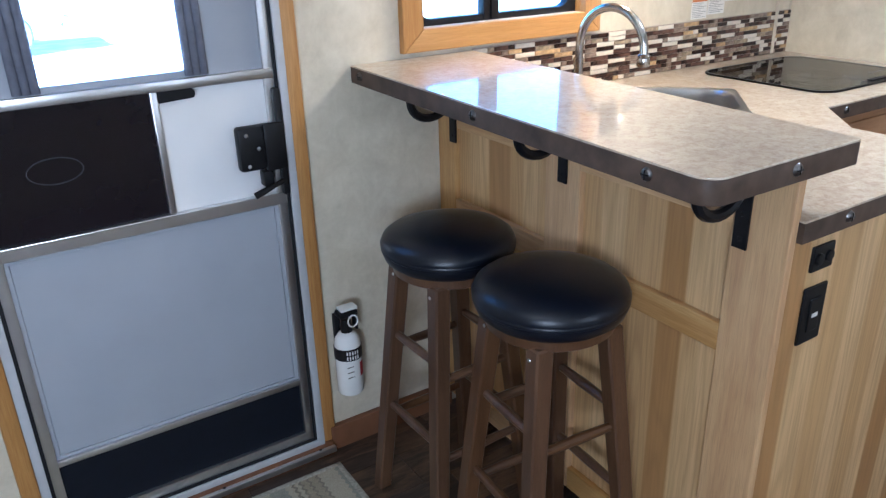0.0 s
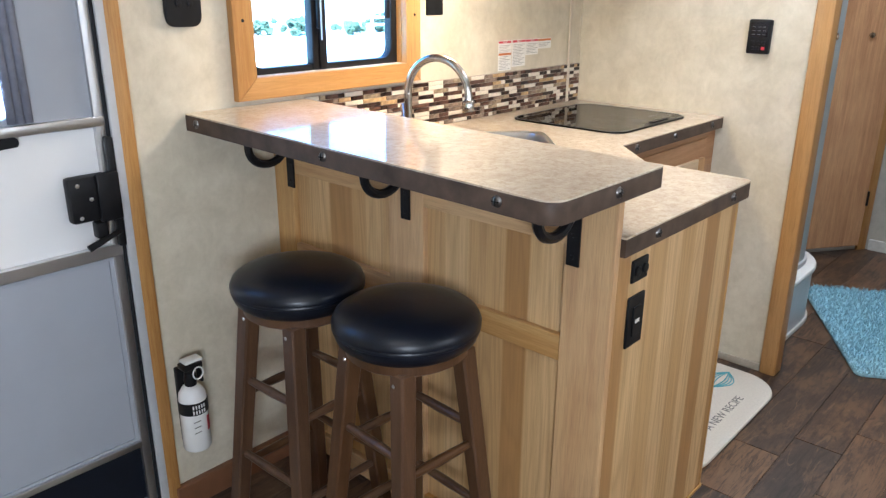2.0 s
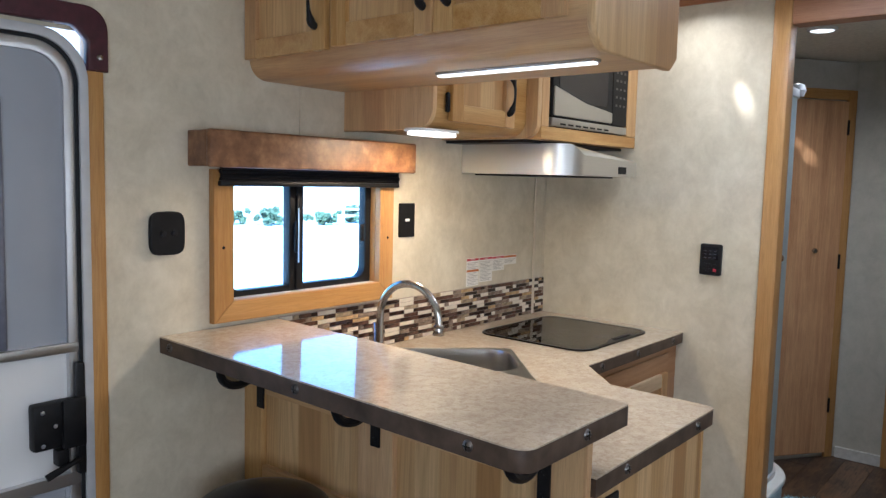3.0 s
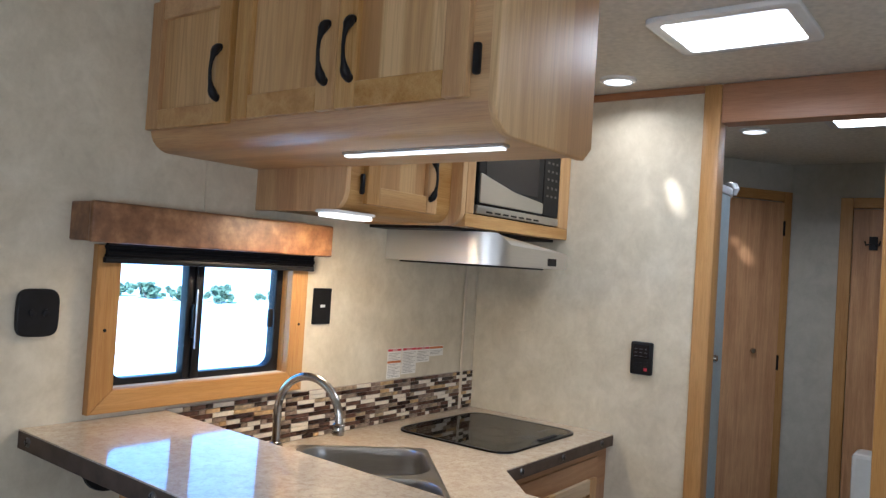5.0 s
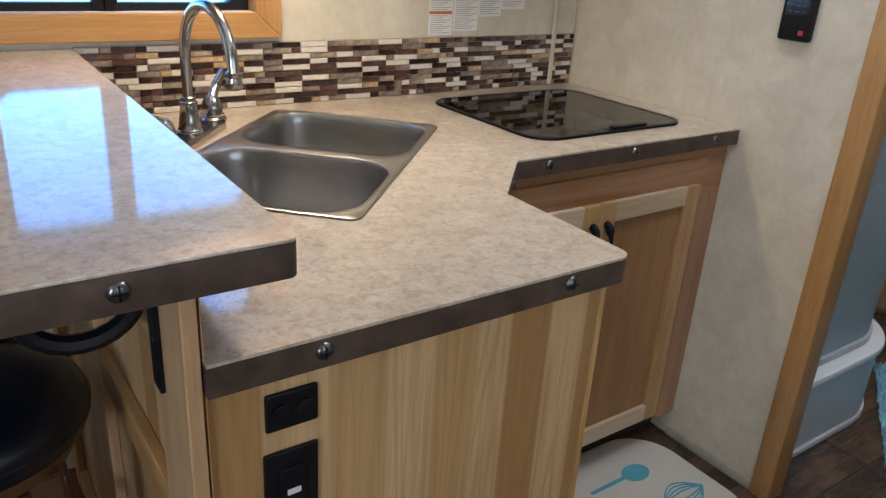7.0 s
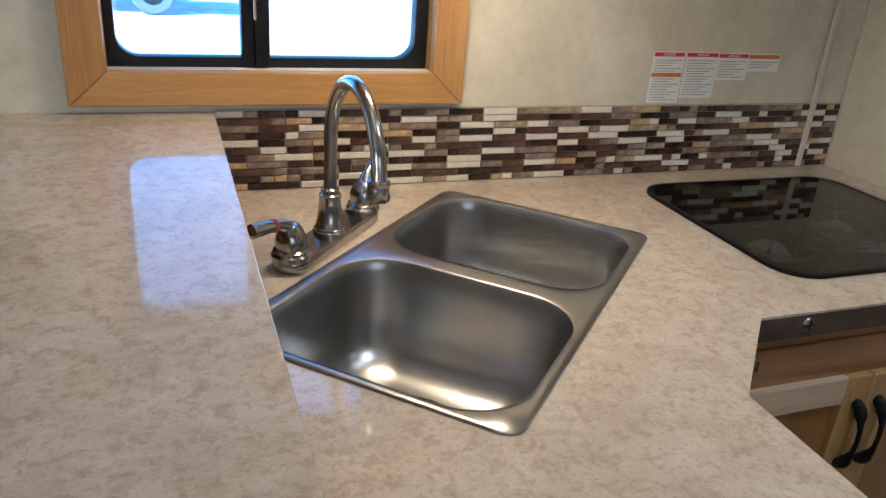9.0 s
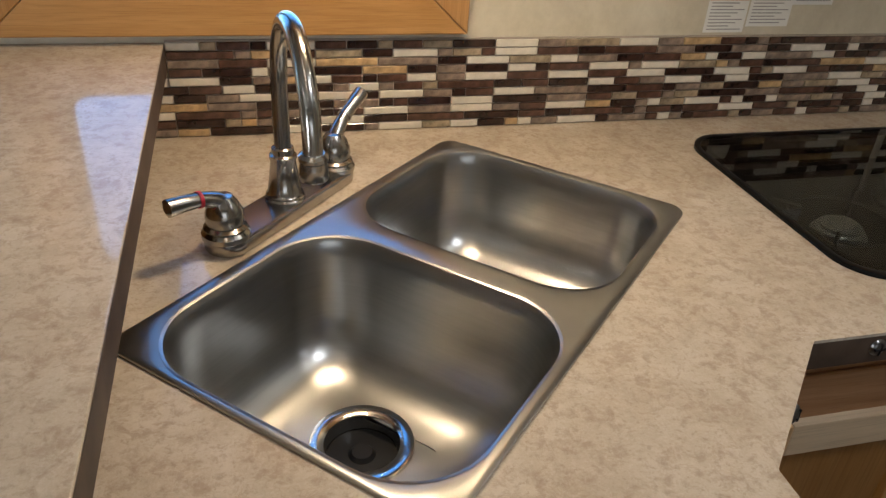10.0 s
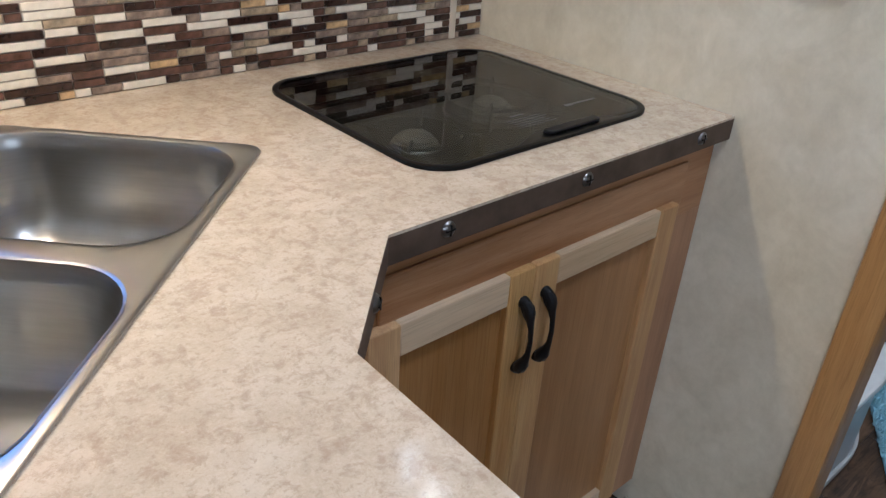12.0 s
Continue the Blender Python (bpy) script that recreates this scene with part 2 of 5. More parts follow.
def bowl_steel():
    """Satin steel drawn into a bowl: soft clouding and faint drawing lines round the sides."""
    m, n, l, b = material("satin_bowl_steel", 0.22, 1.0)
    f, g = noise_tex(n, l, coords(n, l, (0.5, 0.5, 8)), 30, 3, 0.5), noise_tex(n, l, coords(n, l, (1, 1, 1)), 9, 3)
    c = mix(n, l, 0.5, ramp(n, l, f, [(0.3, (0.41, 0.405, 0.385)), (0.7, (0.49, 0.485, 0.465))]), ramp(n, l, g, [(0.35, (0.35, 0.345, 0.335)), (0.65, (0.47, 0.465, 0.445))]))
    l.new(c, b.inputs["Base Color"])
    r = n.new("ShaderNodeMapRange")
    r.inputs["To Min"].default_value, r.inputs["To Max"].default_value = 0.285, 0.31
    l.new(g, r.inputs["Value"])
    l.new(r.outputs[0], b.inputs["Roughness"])
    return m


steel = bowl_steel()
polished = plain("polished_steel", (0.62, 0.615, 0.60), 0.1, 1.0, vary=0.05, scale=12, bump_by=0)
hood_steel = brushed("hood_steel", (0.70, 0.69, 0.66), 0.38, 0)
steel_rim = brushed("brushed_steel_rim", (0.54, 0.535, 0.515), 0.33, 1)
pewter = plain("pewter_studs", (0.18, 0.17, 0.165), 0.3, 1.0, vary=0.1, bump_by=0)
chrome = plain("brushed_nickel", (0.43, 0.41, 0.38), 0.2, 1.0, vary=0.05, bump_by=0)
alu = plain("aluminium", (0.62, 0.62, 0.62), 0.34, 1.0, vary=0.08, scale=8, bump_by=0)
alu_paint = plain("silver_paint", (0.52, 0.53, 0.55), 0.45, 0.2, vary=0.05)
black_metal = plain("black_iron", (0.012, 0.012, 0.014), 0.38, 0.3, vary=0.3, spec=0.28)
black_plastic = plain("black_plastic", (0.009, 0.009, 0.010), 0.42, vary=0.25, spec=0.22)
rubber = plain("black_gasket", (0.01, 0.01, 0.012), 0.6, spec=0.28)
leather = plain("black_vinyl_upholstery", (0.004, 0.006, 0.012), 0.35, vary=0.25, scale=140, bump_by=0.03, spec=0.4)
grey_panel = plain("grey_door_panel", (0.34, 0.36, 0.40), 0.5, vary=0.04, scale=6)
screen_mat = plain("dark_tinted_panel", (0.010, 0.008, 0.011), 0.14, vary=0.1, scale=3, bump_by=0, spec=0.35)
kick_mat = plain("black_kick_panel", (0.006, 0.008, 0.014), 0.45, bump_by=0, spec=0.2)
white_mat = plain("white_fibreglass", (0.74, 0.74, 0.74), 0.4, vary=0.03, scale=4)
white_paint = plain("white_gloss", (0.78, 0.78, 0.76), 0.25, vary=0.03)
cream = plain("cream_moulding", (0.60, 0.53, 0.42), 0.35, vary=0.06)
red_mat = plain("red_label", (0.55, 0.03, 0.05), 0.5)
orange_mat = plain("orange_label", (0.55, 0.16, 0.03), 0.5)
ink = plain("grey_print", (0.16, 0.15, 0.14), 0.6)
print_grey = plain("pale_grey_print", (0.36, 0.35, 0.34), 0.6)
paper = plain("sticker_paper", (0.80, 0.79, 0.75), 0.5, vary=0.04)
maroon = plain("maroon_upholstery", (0.055, 0.012, 0.02), 0.5, vary=0.3, scale=40, bump_by=0.2)
blind_mat = plain("black_blind_fabric", (0.006, 0.006, 0.008), 0.85, vary=0.3, scale=200, spec=0.28)
curtain = plain("door_shade_fabric", (0.18, 0.19, 0.24), 0.8, vary=0.12, scale=60)
grout = plain("tile_grout", (0.40, 0.34, 0.275), 0.85)
shower_mat = plain("shower_base_plastic", (0.52, 0.55, 0.56), 0.3, vary=0.04)
teal = plain("teal_print", (0.12, 0.38, 0.45), 0.8)
brass = plain("burner_metal", (0.85, 0.85, 0.83), 0.25, 0.9, bump_by=0)


def leatherette():
    m, n, l, b = material("brown_leatherette", 0.4)
    v = coords(n, l, (1, 1, 1))
    f, g = noise_tex(n, l, v, 22, 5, 0.65), noise_tex(n, l, v, 300, 3)
    l.new(ramp(n, l, f, [(0.3, (0.10, 0.043, 0.018)), (0.5, (0.19, 0.09, 0.039)), (0.7, (0.31, 0.168, 0.078))]), b.inputs["Base Color"])
    bump(n, l, b, g, 0.2, 0.001)
    return m


valance_mat = leatherette()


def glass(name, tint, rough=0.0, gloss=0.018):
    """A thin pane: mostly clear, with a real surface gloss."""
    m = bpy.data.materials.new(name)
    m.use_nodes = True
    n, l = m.node_tree.nodes, m.node_tree.links
    n.remove(n["Principled BSDF"])
    t, g, f, x = n.new("ShaderNodeBsdfTransparent"), n.new("ShaderNodeBsdfGlossy"), n.new("ShaderNodeLayerWeight"), n.new("ShaderNodeMixShader")
    t.inputs[0].default_value, g.inputs["Roughness"].default_value = (*tint, 1), rough
    p, q = n.new("ShaderNodeMath"), n.new("ShaderNodeMath")
    p.operation, p.inputs[1].default_value = "POWER", 4.5
    q.operation, q.inputs[1].default_value, q.inputs[2].default_value = "MULTIPLY_ADD", 0.75, gloss
    l.new(f.outputs["Facing"], p.inputs[0])
    l.new(p.outputs[0], q.inputs[0])
    l.new(q.outputs[0], x.inputs[0])
    l.new(t.outputs[0], x.inputs[1])
    l.new(g.outputs[0], x.inputs[2])
    l.new(x.outputs[0], n["Material Output"].inputs[0])
    return m


clear_glass = glass("window_glass", (0.93, 0.96, 0.97))
tinted_glass = glass("blue_tinted_window_glass", (0.74, 0.90, 1.0))
smoke_glass = glass("smoked_cooktop_glass", (0.60, 0.61, 0.58), 0.006, 0.045)


def frosted():
    m, n, l, b = material("frosted_shower_panel", 0.35)
    b.inputs["Base Color"].default_value = (0.55, 0.66, 0.68, 1)
    b.inputs["Transmission Weight"].default_value = 0.35
    l.new(ramp(n, l, noise_tex(n, l, coords(n, l, (1, 1, 1)), 90, 3), [(0.3, (0.44, 0.53, 0.56)), (0.7, (0.54, 0.63, 0.66))]), b.inputs["Base Color"])
    return m


frost = frosted()


def glow(name, colour, strength):
    m = bpy.data.materials.new(name)
    m.use_nodes = True
    n, l = m.node_tree.nodes, m.node_tree.links
    b = n["Principled BSDF"]
    b.inputs["Base Color"].default_value = (0.8, 0.8, 0.8, 1)
    b.inputs["Emission Color"].default_value, b.inputs["Emission Strength"].default_value = (*colour, 1), strength
    return m


led_glow = glow("led_strip_diffuser", (1, 0.92, 0.8), 0.35)
puck_glow = glow("puck_lens", (1, 0.9, 0.72), 0.5)
down_glow = glow("downlight_lens", (1, 0.95, 0.86), 0.4)
sky_glow = glow("skylight_diffuser", (0.9, 0.96, 1.0), 0.16)


def dome_clearer(m):
    """Uneven dome plastic: a little of the sun comes straight through in streaks."""
    n, l = m.node_tree.nodes, m.node_tree.links
    t, x = n.new("ShaderNodeBsdfTransparent"), n.new("ShaderNodeMixShader")
    f = noise_tex(n, l, coords(n, l, (1, 0.35, 1), rot=(0, 0, 0.6)), 13, 2, 0.5)
    l.new(ramp(n, l, f, [(0.50, (0, 0, 0)), (0.60, (0.10, 0.10, 0.10))]), x.inputs[0])
    l.new(n["Principled BSDF"].outputs[0], x.inputs[1])
    l.new(t.outputs[0], x.inputs[2])
    l.new(x.outputs[0], n["Material Output"].inputs[0])


dome_clearer(sky_glow)


def floor_planks():
    m, n, l, b = material("dark_plank_vinyl", 0.42)
    info = n.new("ShaderNodeObjectInfo")
    off = n.new("ShaderNodeVectorMath")
    off.operation = "SCALE"
    off.inputs[0].default_value = (7.0, 3.0, 5.0)
    l.new(info.outputs["Random"], off.inputs["Scale"])
    add = n.new("ShaderNodeVectorMath")
    l.new(coords(n, l, (0.08, 1, 1)), add.inputs[0])
    l.new(off.outputs[0], add.inputs[1])
    fine = noise_tex(n, l, add.outputs[0], 95, 6, 0.7, 0.8)
    add2 = n.new("ShaderNodeVectorMath")
    l.new(coords(n, l, (0.45, 1, 1)), add2.inputs[0])
    l.new(off.outputs[0], add2.inputs[1])
    cloud = noise_tex(n, l, add2.outputs[0], 11, 6, 0.72)
    tone = ramp(n, l, info.outputs["Random"], [(0.0, (0.042, 0.027, 0.020)), (0.3, (0.064, 0.040, 0.026)), (0.5, (0.048, 0.035, 0.028)), (0.75, (0.085, 0.050, 0.029)), (1.0, (0.16, 0.090, 0.047))])
    dark = mix(n, l, 0.85, tone, (0.012, 0.008, 0.007), "MIX")
    c = mix(n, l, ramp(n, l, fine, [(0.36, (1, 1, 1)), (0.52, (0, 0, 0))]), tone, dark)
    c = mix(n, l, ramp(n, l, cloud, [(0.47, (0, 0, 0)), (0.62, (0.7, 0.7, 0.7))]), c, (0.15, 0.086, 0.046))
    c = mix(n, l, ramp(n, l, cloud, [(0.32, (0.85, 0.85, 0.85)), (0.48, (0, 0, 0))]), c, (0.028, 0.021, 0.019))
    add3 = n.new("ShaderNodeVectorMath")
    l.new(coords(n, l, (0.16, 1, 1)), add3.inputs[0])
    l.new(off.outputs[0], add3.inputs[1])
    scrape = noise_tex(n, l, add3.outputs[0], 34, 5, 0.7, 1.2)
    c = mix(n, l, ramp(n, l, scrape, [(0.54, (0, 0, 0)), (0.64, (0.8, 0.8, 0.8))]), c, (0.016, 0.011, 0.009))
    c = mix(n, l, ramp(n, l, scrape, [(0.34, (0.6, 0.6, 0.6)), (0.43, (0, 0, 0))]), c, (0.19, 0.115, 0.066))
    l.new(c, b.inputs["Base Color"])
    bump(n, l, b, scrape, 0.25, 0.0015)
    return m


plank_mat = floor_planks()


def stripes_rug():
    """Flat-woven mat: bands of cream, sage and taupe along y, with a fine zigzag weave."""
    m, n, l, b = material("striped_woven_mat", 0.95, 0, 0.1)
    c = n.new("ShaderNodeTexCoord")
    sep = n.new("ShaderNodeSeparateXYZ")
    l.new(c.outputs["Object"], sep.inputs[0])
    def math_(op, a, b_):
        k = n.new("ShaderNodeMath")
        k.operation = op
        for i, v in enumerate((a, b_)):
            if isinstance(v, (int, float)):
                k.inputs[i].default_value = v
            else:
                l.new(v, k.inputs[i])
        return k.outputs[0]
    zig = math_("PINGPONG", math_("MULTIPLY", sep.outputs["Y"], 1.0), 0.011)
    pos = math_("ADD", sep.outputs["X"], math_("MULTIPLY", zig, 0.7))
    frac = math_("FRACT", math_("DIVIDE", pos, 0.19), 0.0)
    cream_, sage, taupe, dk = (0.46, 0.41, 0.31), (0.26, 0.28, 0.24), (0.32, 0.28, 0.20), (0.19, 0.17, 0.13)
    r = n.new("ShaderNodeValToRGB")
    r.color_ramp.interpolation = "CONSTANT"
    e = r.color_ramp.elements
    stops = [(0.0, cream_), (0.17, sage), (0.40, cream_), (0.50, dk), (0.54, cream_), (0.60, dk), (0.64, taupe), (0.72, dk), (0.76, taupe), (0.86, dk), (0.90, cream_)]
    while len(e) < len(stops):
        e.new(0.5)
    for el, (p, k) in zip(e, stops):
        el.position, el.color = p, (*k, 1)
    l.new(frac, r.inputs[0])
    v = coords(n, l, (1, 1, 1))
    f = noise_tex(n, l, v, 330, 3, 0.7)
    col = mix(n, l, 0.35, r.outputs[0], ramp(n, l, f, [(0.3, (0.1, 0.09, 0.07)), (0.7, (0.55, 0.5, 0.4))]))
    l.new(col, b.inputs["Base Color"])
    bump(n, l, b, f, 0.6, 0.002)
    return m


rug_mat = stripes_rug()
blue_rug_mat = plain("blue_shag", (0.36, 0.58, 0.68), 0.95, vary=0.25, scale=60, bump_by=0.6, spec=0.1)
mat_mat = plain("cream_mat_fabric", (0.62, 0.58, 0.50), 0.9, vary=0.06, scale=150, bump_by=0.2)


# ---- mesh helpers ----
def smooth(me, angle=35):
    """Rounds edges and curves but keeps the few broad flat faces truly flat."""
    me.set_sharp_from_angle(angle=radians(angle))
    top = max(p.area for p in me.polygons)
    broad = [p.index for p in me.polygons if p.area > 0.06 * top]
    for p in me.polygons:
        p.use_smooth = len(p.vertices) <= 4
    if len(broad) <= 8:
        for i in broad:
            me.polygons[i].use_smooth = False


def thing(name, place=(0, 0, 0), rz=0, label="", category="", group="", kind=""):
    ob = new(name)
    ob.empty_display_size = 0.05
    ob.matrix_basis = pose(*place, 0, 0, rz)
    return tagged(ob, label, category, group, kind)


def root_matrix(ob):
    return root_matrix(ob.parent) @ ob.matrix_basis if ob.parent else ob.matrix_basis.copy()


def part(name, bm, mat, parent=None, label="", local=False):
    """Links a bmesh as one mesh object. Its verts are in world places unless local."""
    if parent and not local:
        bm.transform(root_matrix(parent).inverted())
    me = bpy.data.meshes.new(name)
    bm.normal_update()
    bm.to_mesh(me)
    bm.free()
    me.materials.append(mat)
    smooth(me)
    ob = new(name, me)
    ob.parent = parent
    return tagged(ob, label)


def solid(name, bm, mat, label="", category="", group="", kind="structure"):
    return tagged(part(name, bm, mat), label, category, group, kind)


def bevel_all(bm, geom_edges, r, seg=2):
    if r > 0:
        bmesh.ops.bevel(bm, geom=list(geom_edges), offset=r, segments=seg, affect="EDGES", clamp_overlap=True, profile=0.5)


def box(x0, x1, y0, y1, z0, z1, r=0.0, bm=None, seg=2):
    b = bmesh.new()
    bmesh.ops.create_cube(b, size=1)
    for v in b.verts:
        v.co = ((x0 + x1) / 2 + v.co.x * (x1 - x0), (y0 + y1) / 2 + v.co.y * (y1 - y0), (z0 + z1) / 2 + v.co.z * (z1 - z0))
    bevel_all(b, b.edges, r, seg)
    return join(bm, b)


def join(bm, b, m=None):
    if m is not None:
        b.transform(m)
    if bm is None:
        return b
    me = bpy.data.meshes.new("tmp")
    b.to_mesh(me)
    bm.from_mesh(me)
    bpy.data.meshes.remove(me)
    b.free()
    return bm


def rounded(pts, radii, seg=8):
    """A polygon with rounded corners, counter-clockwise."""
    out, k = [], len(pts)
    for i, p in enumerate(pts):
        r = radii[i] if isinstance(radii, (list, tuple)) else radii
        p, a, c = Vector(p), Vector(pts[i - 1]), Vector(pts[(i + 1) % k])
        if r <= 0:
            out.append(p)
            continue
        u, w = (a - p).normalized(), (c - p).normalized()
        half = u.angle(w) / 2
        d = r / math.tan(half)
        centre = p + (u + w).normalized() * (r / math.sin(half))
        s, e = p + u * d - centre, p + w * d - centre
        turn = s.angle_signed(e)
        for j in range(seg + 1):
            q = s.copy()
            q.rotate(Matrix.Rotation(-turn * j / seg, 2))
            out.append(centre + q)
    return out


def prism(pts, z0, z1, r=0.0, bm=None, holes=(), seg=2):
    """A flat plate of an outline, with holes."""
    b = bmesh.new()
    if not holes:
        f = b.faces.new([b.verts.new((p[0], p[1], z0)) for p in pts])
        faces = [f]
    else:
        for loop in (pts, *holes):
            vs = [b.verts.new((p[0], p[1], z0)) for p in loop]
            for i, v in enumerate(vs):
                b.edges.new((v, vs[(i + 1) % len(vs)]))
        bmesh.ops.triangle_fill(b, edges=b.edges[:], use_beauty=True)
        faces = b.faces[:]
    res = bmesh.ops.extrude_face_region(b, geom=faces)
    top = [g for g in res["geom"] if isinstance(g, bmesh.types.BMVert)]
    for v in top:
        v.co.z = z1
    bmesh.ops.recalc_face_normals(b, faces=b.faces[:])
    if r > 0:
        ed = [e for e in b.edges if len(e.link_faces) == 2 and e.calc_face_angle(0) > 0.6 and abs(e.verts[0].co.z - e.verts[1].co.z) < 1e-6]
        bevel_all(b, ed, r, seg)
    return join(bm, b)


def lathe(profile, seg=24, m=None, bm=None, caps=True):
    """Turns (radius, height) points round z."""
    b = bmesh.new()
    rings = []
    for r, z in profile:
        if r < 1e-5:
            rings.append([b.verts.new((0, 0, z))])
        else:
            rings.append([b.verts.new((r * math.cos(6.283185 * i / seg), r * math.sin(6.283185 * i / seg), z)) for i in range(seg)])
    for a, c in zip(rings, rings[1:]):
        for i in range(seg):
            j = (i + 1) % seg
            q = [a[i % len(a)], a[j % len(a)], c[j % len(c)], c[i % len(c)]]
            q = list(dict.fromkeys(q))
            if len(q) > 2:
                b.faces.new(q)
    for ring in (rings[0], rings[-1]):
        if caps and len(ring) > 2:
            b.faces.new(ring)
    bmesh.ops.recalc_face_normals(b, faces=b.faces[:])
    return join(bm, b, m)


def tube(path, radius, seg=12, bm=None, m=None, cap=True):
    """A round bar along points; radius is a number or one for each point."""
    b = bmesh.new()
    pts = [Vector(p) for p in path]
    rings, side = [], None
    for i, p in enumerate(pts):
        d = (pts[min(i + 1, len(pts) - 1)] - pts[max(i - 1, 0)]).normalized()
        if side is None:
            side = d.orthogonal().normalized()
        side = (side - d * side.dot(d)).normalized()
        up = d.cross(side)
        r = radius[i] if isinstance(radius, (list, tuple)) else radius
        rings.append([b.verts.new(p + (side * math.cos(6.283185 * k / seg) + up * math.sin(6.283185 * k / seg)) * r) for k in range(seg)])
    for a, c in zip(rings, rings[1:]):
        for k in range(seg):
            b.faces.new((a[k], a[(k + 1) % seg], c[(k + 1) % seg], c[k]))
    if cap:
        b.faces.new(rings[0]), b.faces.new(rings[-1])
    bmesh.ops.recalc_face_normals(b, faces=b.faces[:])
    return join(bm, b, m)


def bar_between(a, c, wa, wc, bm=None, r=0.003):
    """A square leg from a to c, of widths wa and wc."""
    b = bmesh.new()
    vs = []
    for p, w in ((a, wa), (c, wc)):
        vs.append([b.verts.new((p[0] + sx * w / 2, p[1] + sy * w / 2, p[2])) for sx, sy in ((-1, -1), (1, -1), (1, 1), (-1, 1))])
    for i in range(4):
        b.faces.new((vs[0][i], vs[0][(i + 1) % 4], vs[1][(i + 1) % 4], vs[1][i]))
    b.faces.new(vs[0]), b.faces.new(vs[1])
    bmesh.ops.recalc_face_normals(b, faces=b.faces[:])
    bevel_all(b, b.edges, r, 1)
    return join(bm, b)


def wall_with_openings(axis, at, thick, a0, a1, z0, z1, openings):
    """Boxes round rectangular openings (a0, a1, z0, z1) of a wall that faces along axis."""
    bm = None
    cuts = sorted({a0, a1, *(v for o in openings for v in o[:2])})
    for s, e in zip(cuts, cuts[1:]):
        holes = sorted((o[2], o[3]) for o in openings if o[0] <= s + 1e-6 and o[1] >= e - 1e-6)
        z = z0
        for h0, h1 in [*holes, (z1, z1)]:
            if h0 > z + 1e-6:
                bm = box(s, e, at, at + thick, z, h0, 0, bm) if axis == "y" else box(at, at + thick, s, e, z, h0, 0, bm)
            z = h1
    bmesh.ops.remove_doubles(bm, verts=bm.verts[:], dist=1e-5)
    return bm


def bar_text(words, size, m, mat, parent, name="print"):
    cu = bpy.data.curves.new(name, "FONT")
    cu.body, cu.size, cu.align_x, cu.align_y, cu.extrude = words, size, "CENTER", "CENTER", 0.0004
    tmp = bpy.data.objects.new("tmp", cu)
    scene.collection.objects.link(tmp)
    me = bpy.data.meshes.new_from_object(tmp.evaluated_get(bpy.context.evaluated_depsgraph_get()))
    bpy.data.objects.remove(tmp)
    b = bmesh.new()
    b.from_mesh(me)
    bpy.data.meshes.remove(me)
    b.transform(m)
    return part(name, b, mat, parent)


# ---- structure ----
YW, XW, CEIL = 2.24, 3.27, 2.175
WIN = (1.685, 2.265, 1.15, 1.50)
DOOR = (0.60, 1.335, 0.02, 1.80)
solid("wall_north", wall_with_openings("y", YW, 0.06, -1.6, 5.3, -0.06, 2.3, [WIN, DOOR]), wall_mat, "mottled beige vinyl wall with window and entry door", "wall")
solid("wall_south", wall_with_openings("y", -0.55, 0.06, -1.6, 5.3, -0.06, 2.3, [(1.45, 2.5, 1.05, 1.65), (-0.63, 0.43, 1.05, 1.65)]), wall_mat, "mottled beige vinyl wall on the far side", "wall")
# unseen windows added behind the fill lamps; closed shades keep the sun out
for x0, x1 in ((1.45, 2.5), (-0.63, 0.43)):
    wd = thing("window_2", ((x0 + x1) / 2, -0.52, 1.35), label="unseen added window, its white shade drawn to block the sun", category="window", kind="structure")
    part("shade", box(x0, x1, -0.54, -0.535, 1.05, 1.65), white_mat, wd)
solid("wall_west", box(-1.66, -1.6, -0.55, 2.30, -0.06, 2.3), wall_mat, "mottled beige vinyl end wall", "wall")
solid("wall_east", box(5.12, 5.18, -0.49, 2.24, -0.06, 2.3), bath_wall_mat, "grey-beige vinyl end wall of the bathroom", "wall")
solid("wall_partition", wall_with_openings("x", XW, 0.05, -0.49, YW, -0.06, 2.2, [(0.80, 1.30, -0.06, 2.045)]), wall_mat, "mottled beige partition wall beside the cooktop", "wall")
bm = bmesh.new()
for a, c in (((5.12, 1.46), (4.50, 1.90)), ((4.50, 1.90), (4.50, 2.24))):
    d = (Vector(c) - Vector(a)).normalized()
    nrm = Vector((-d.y, d.x)) * -0.03
    prism([a, c, (c[0] + nrm.x, c[1] + nrm.y), (a[0] + nrm.x, a[1] + nrm.y)], 0.0, 2.17, 0, bm)
solid("wall_bath", bm, bath_wall_mat, "grey-beige angled bathroom wall", "wall")
solid("ceiling", prism([(-1.66, -0.6), (5.2, -0.6), (5.2, 2.32), (-1.66, 2.32)], CEIL, CEIL + 0.05, 0,
      holes=[[(2.56, 0.93), (2.84, 0.93), (2.84, 1.25), (2.56, 1.25)], [(3.82, 0.82), (4.08, 0.82), (4.08, 1.08), (3.82, 1.08)]]), ceiling_mat, "pale vinyl ceiling", "ceiling")
floor = solid("floor", box(-1.66, 5.2, -0.6, 2.3, -0.06, -0.003), plain("floor_joint", (0.018, 0.013, 0.011), 0.7), "dark brown plank-look vinyl floor", "floor")

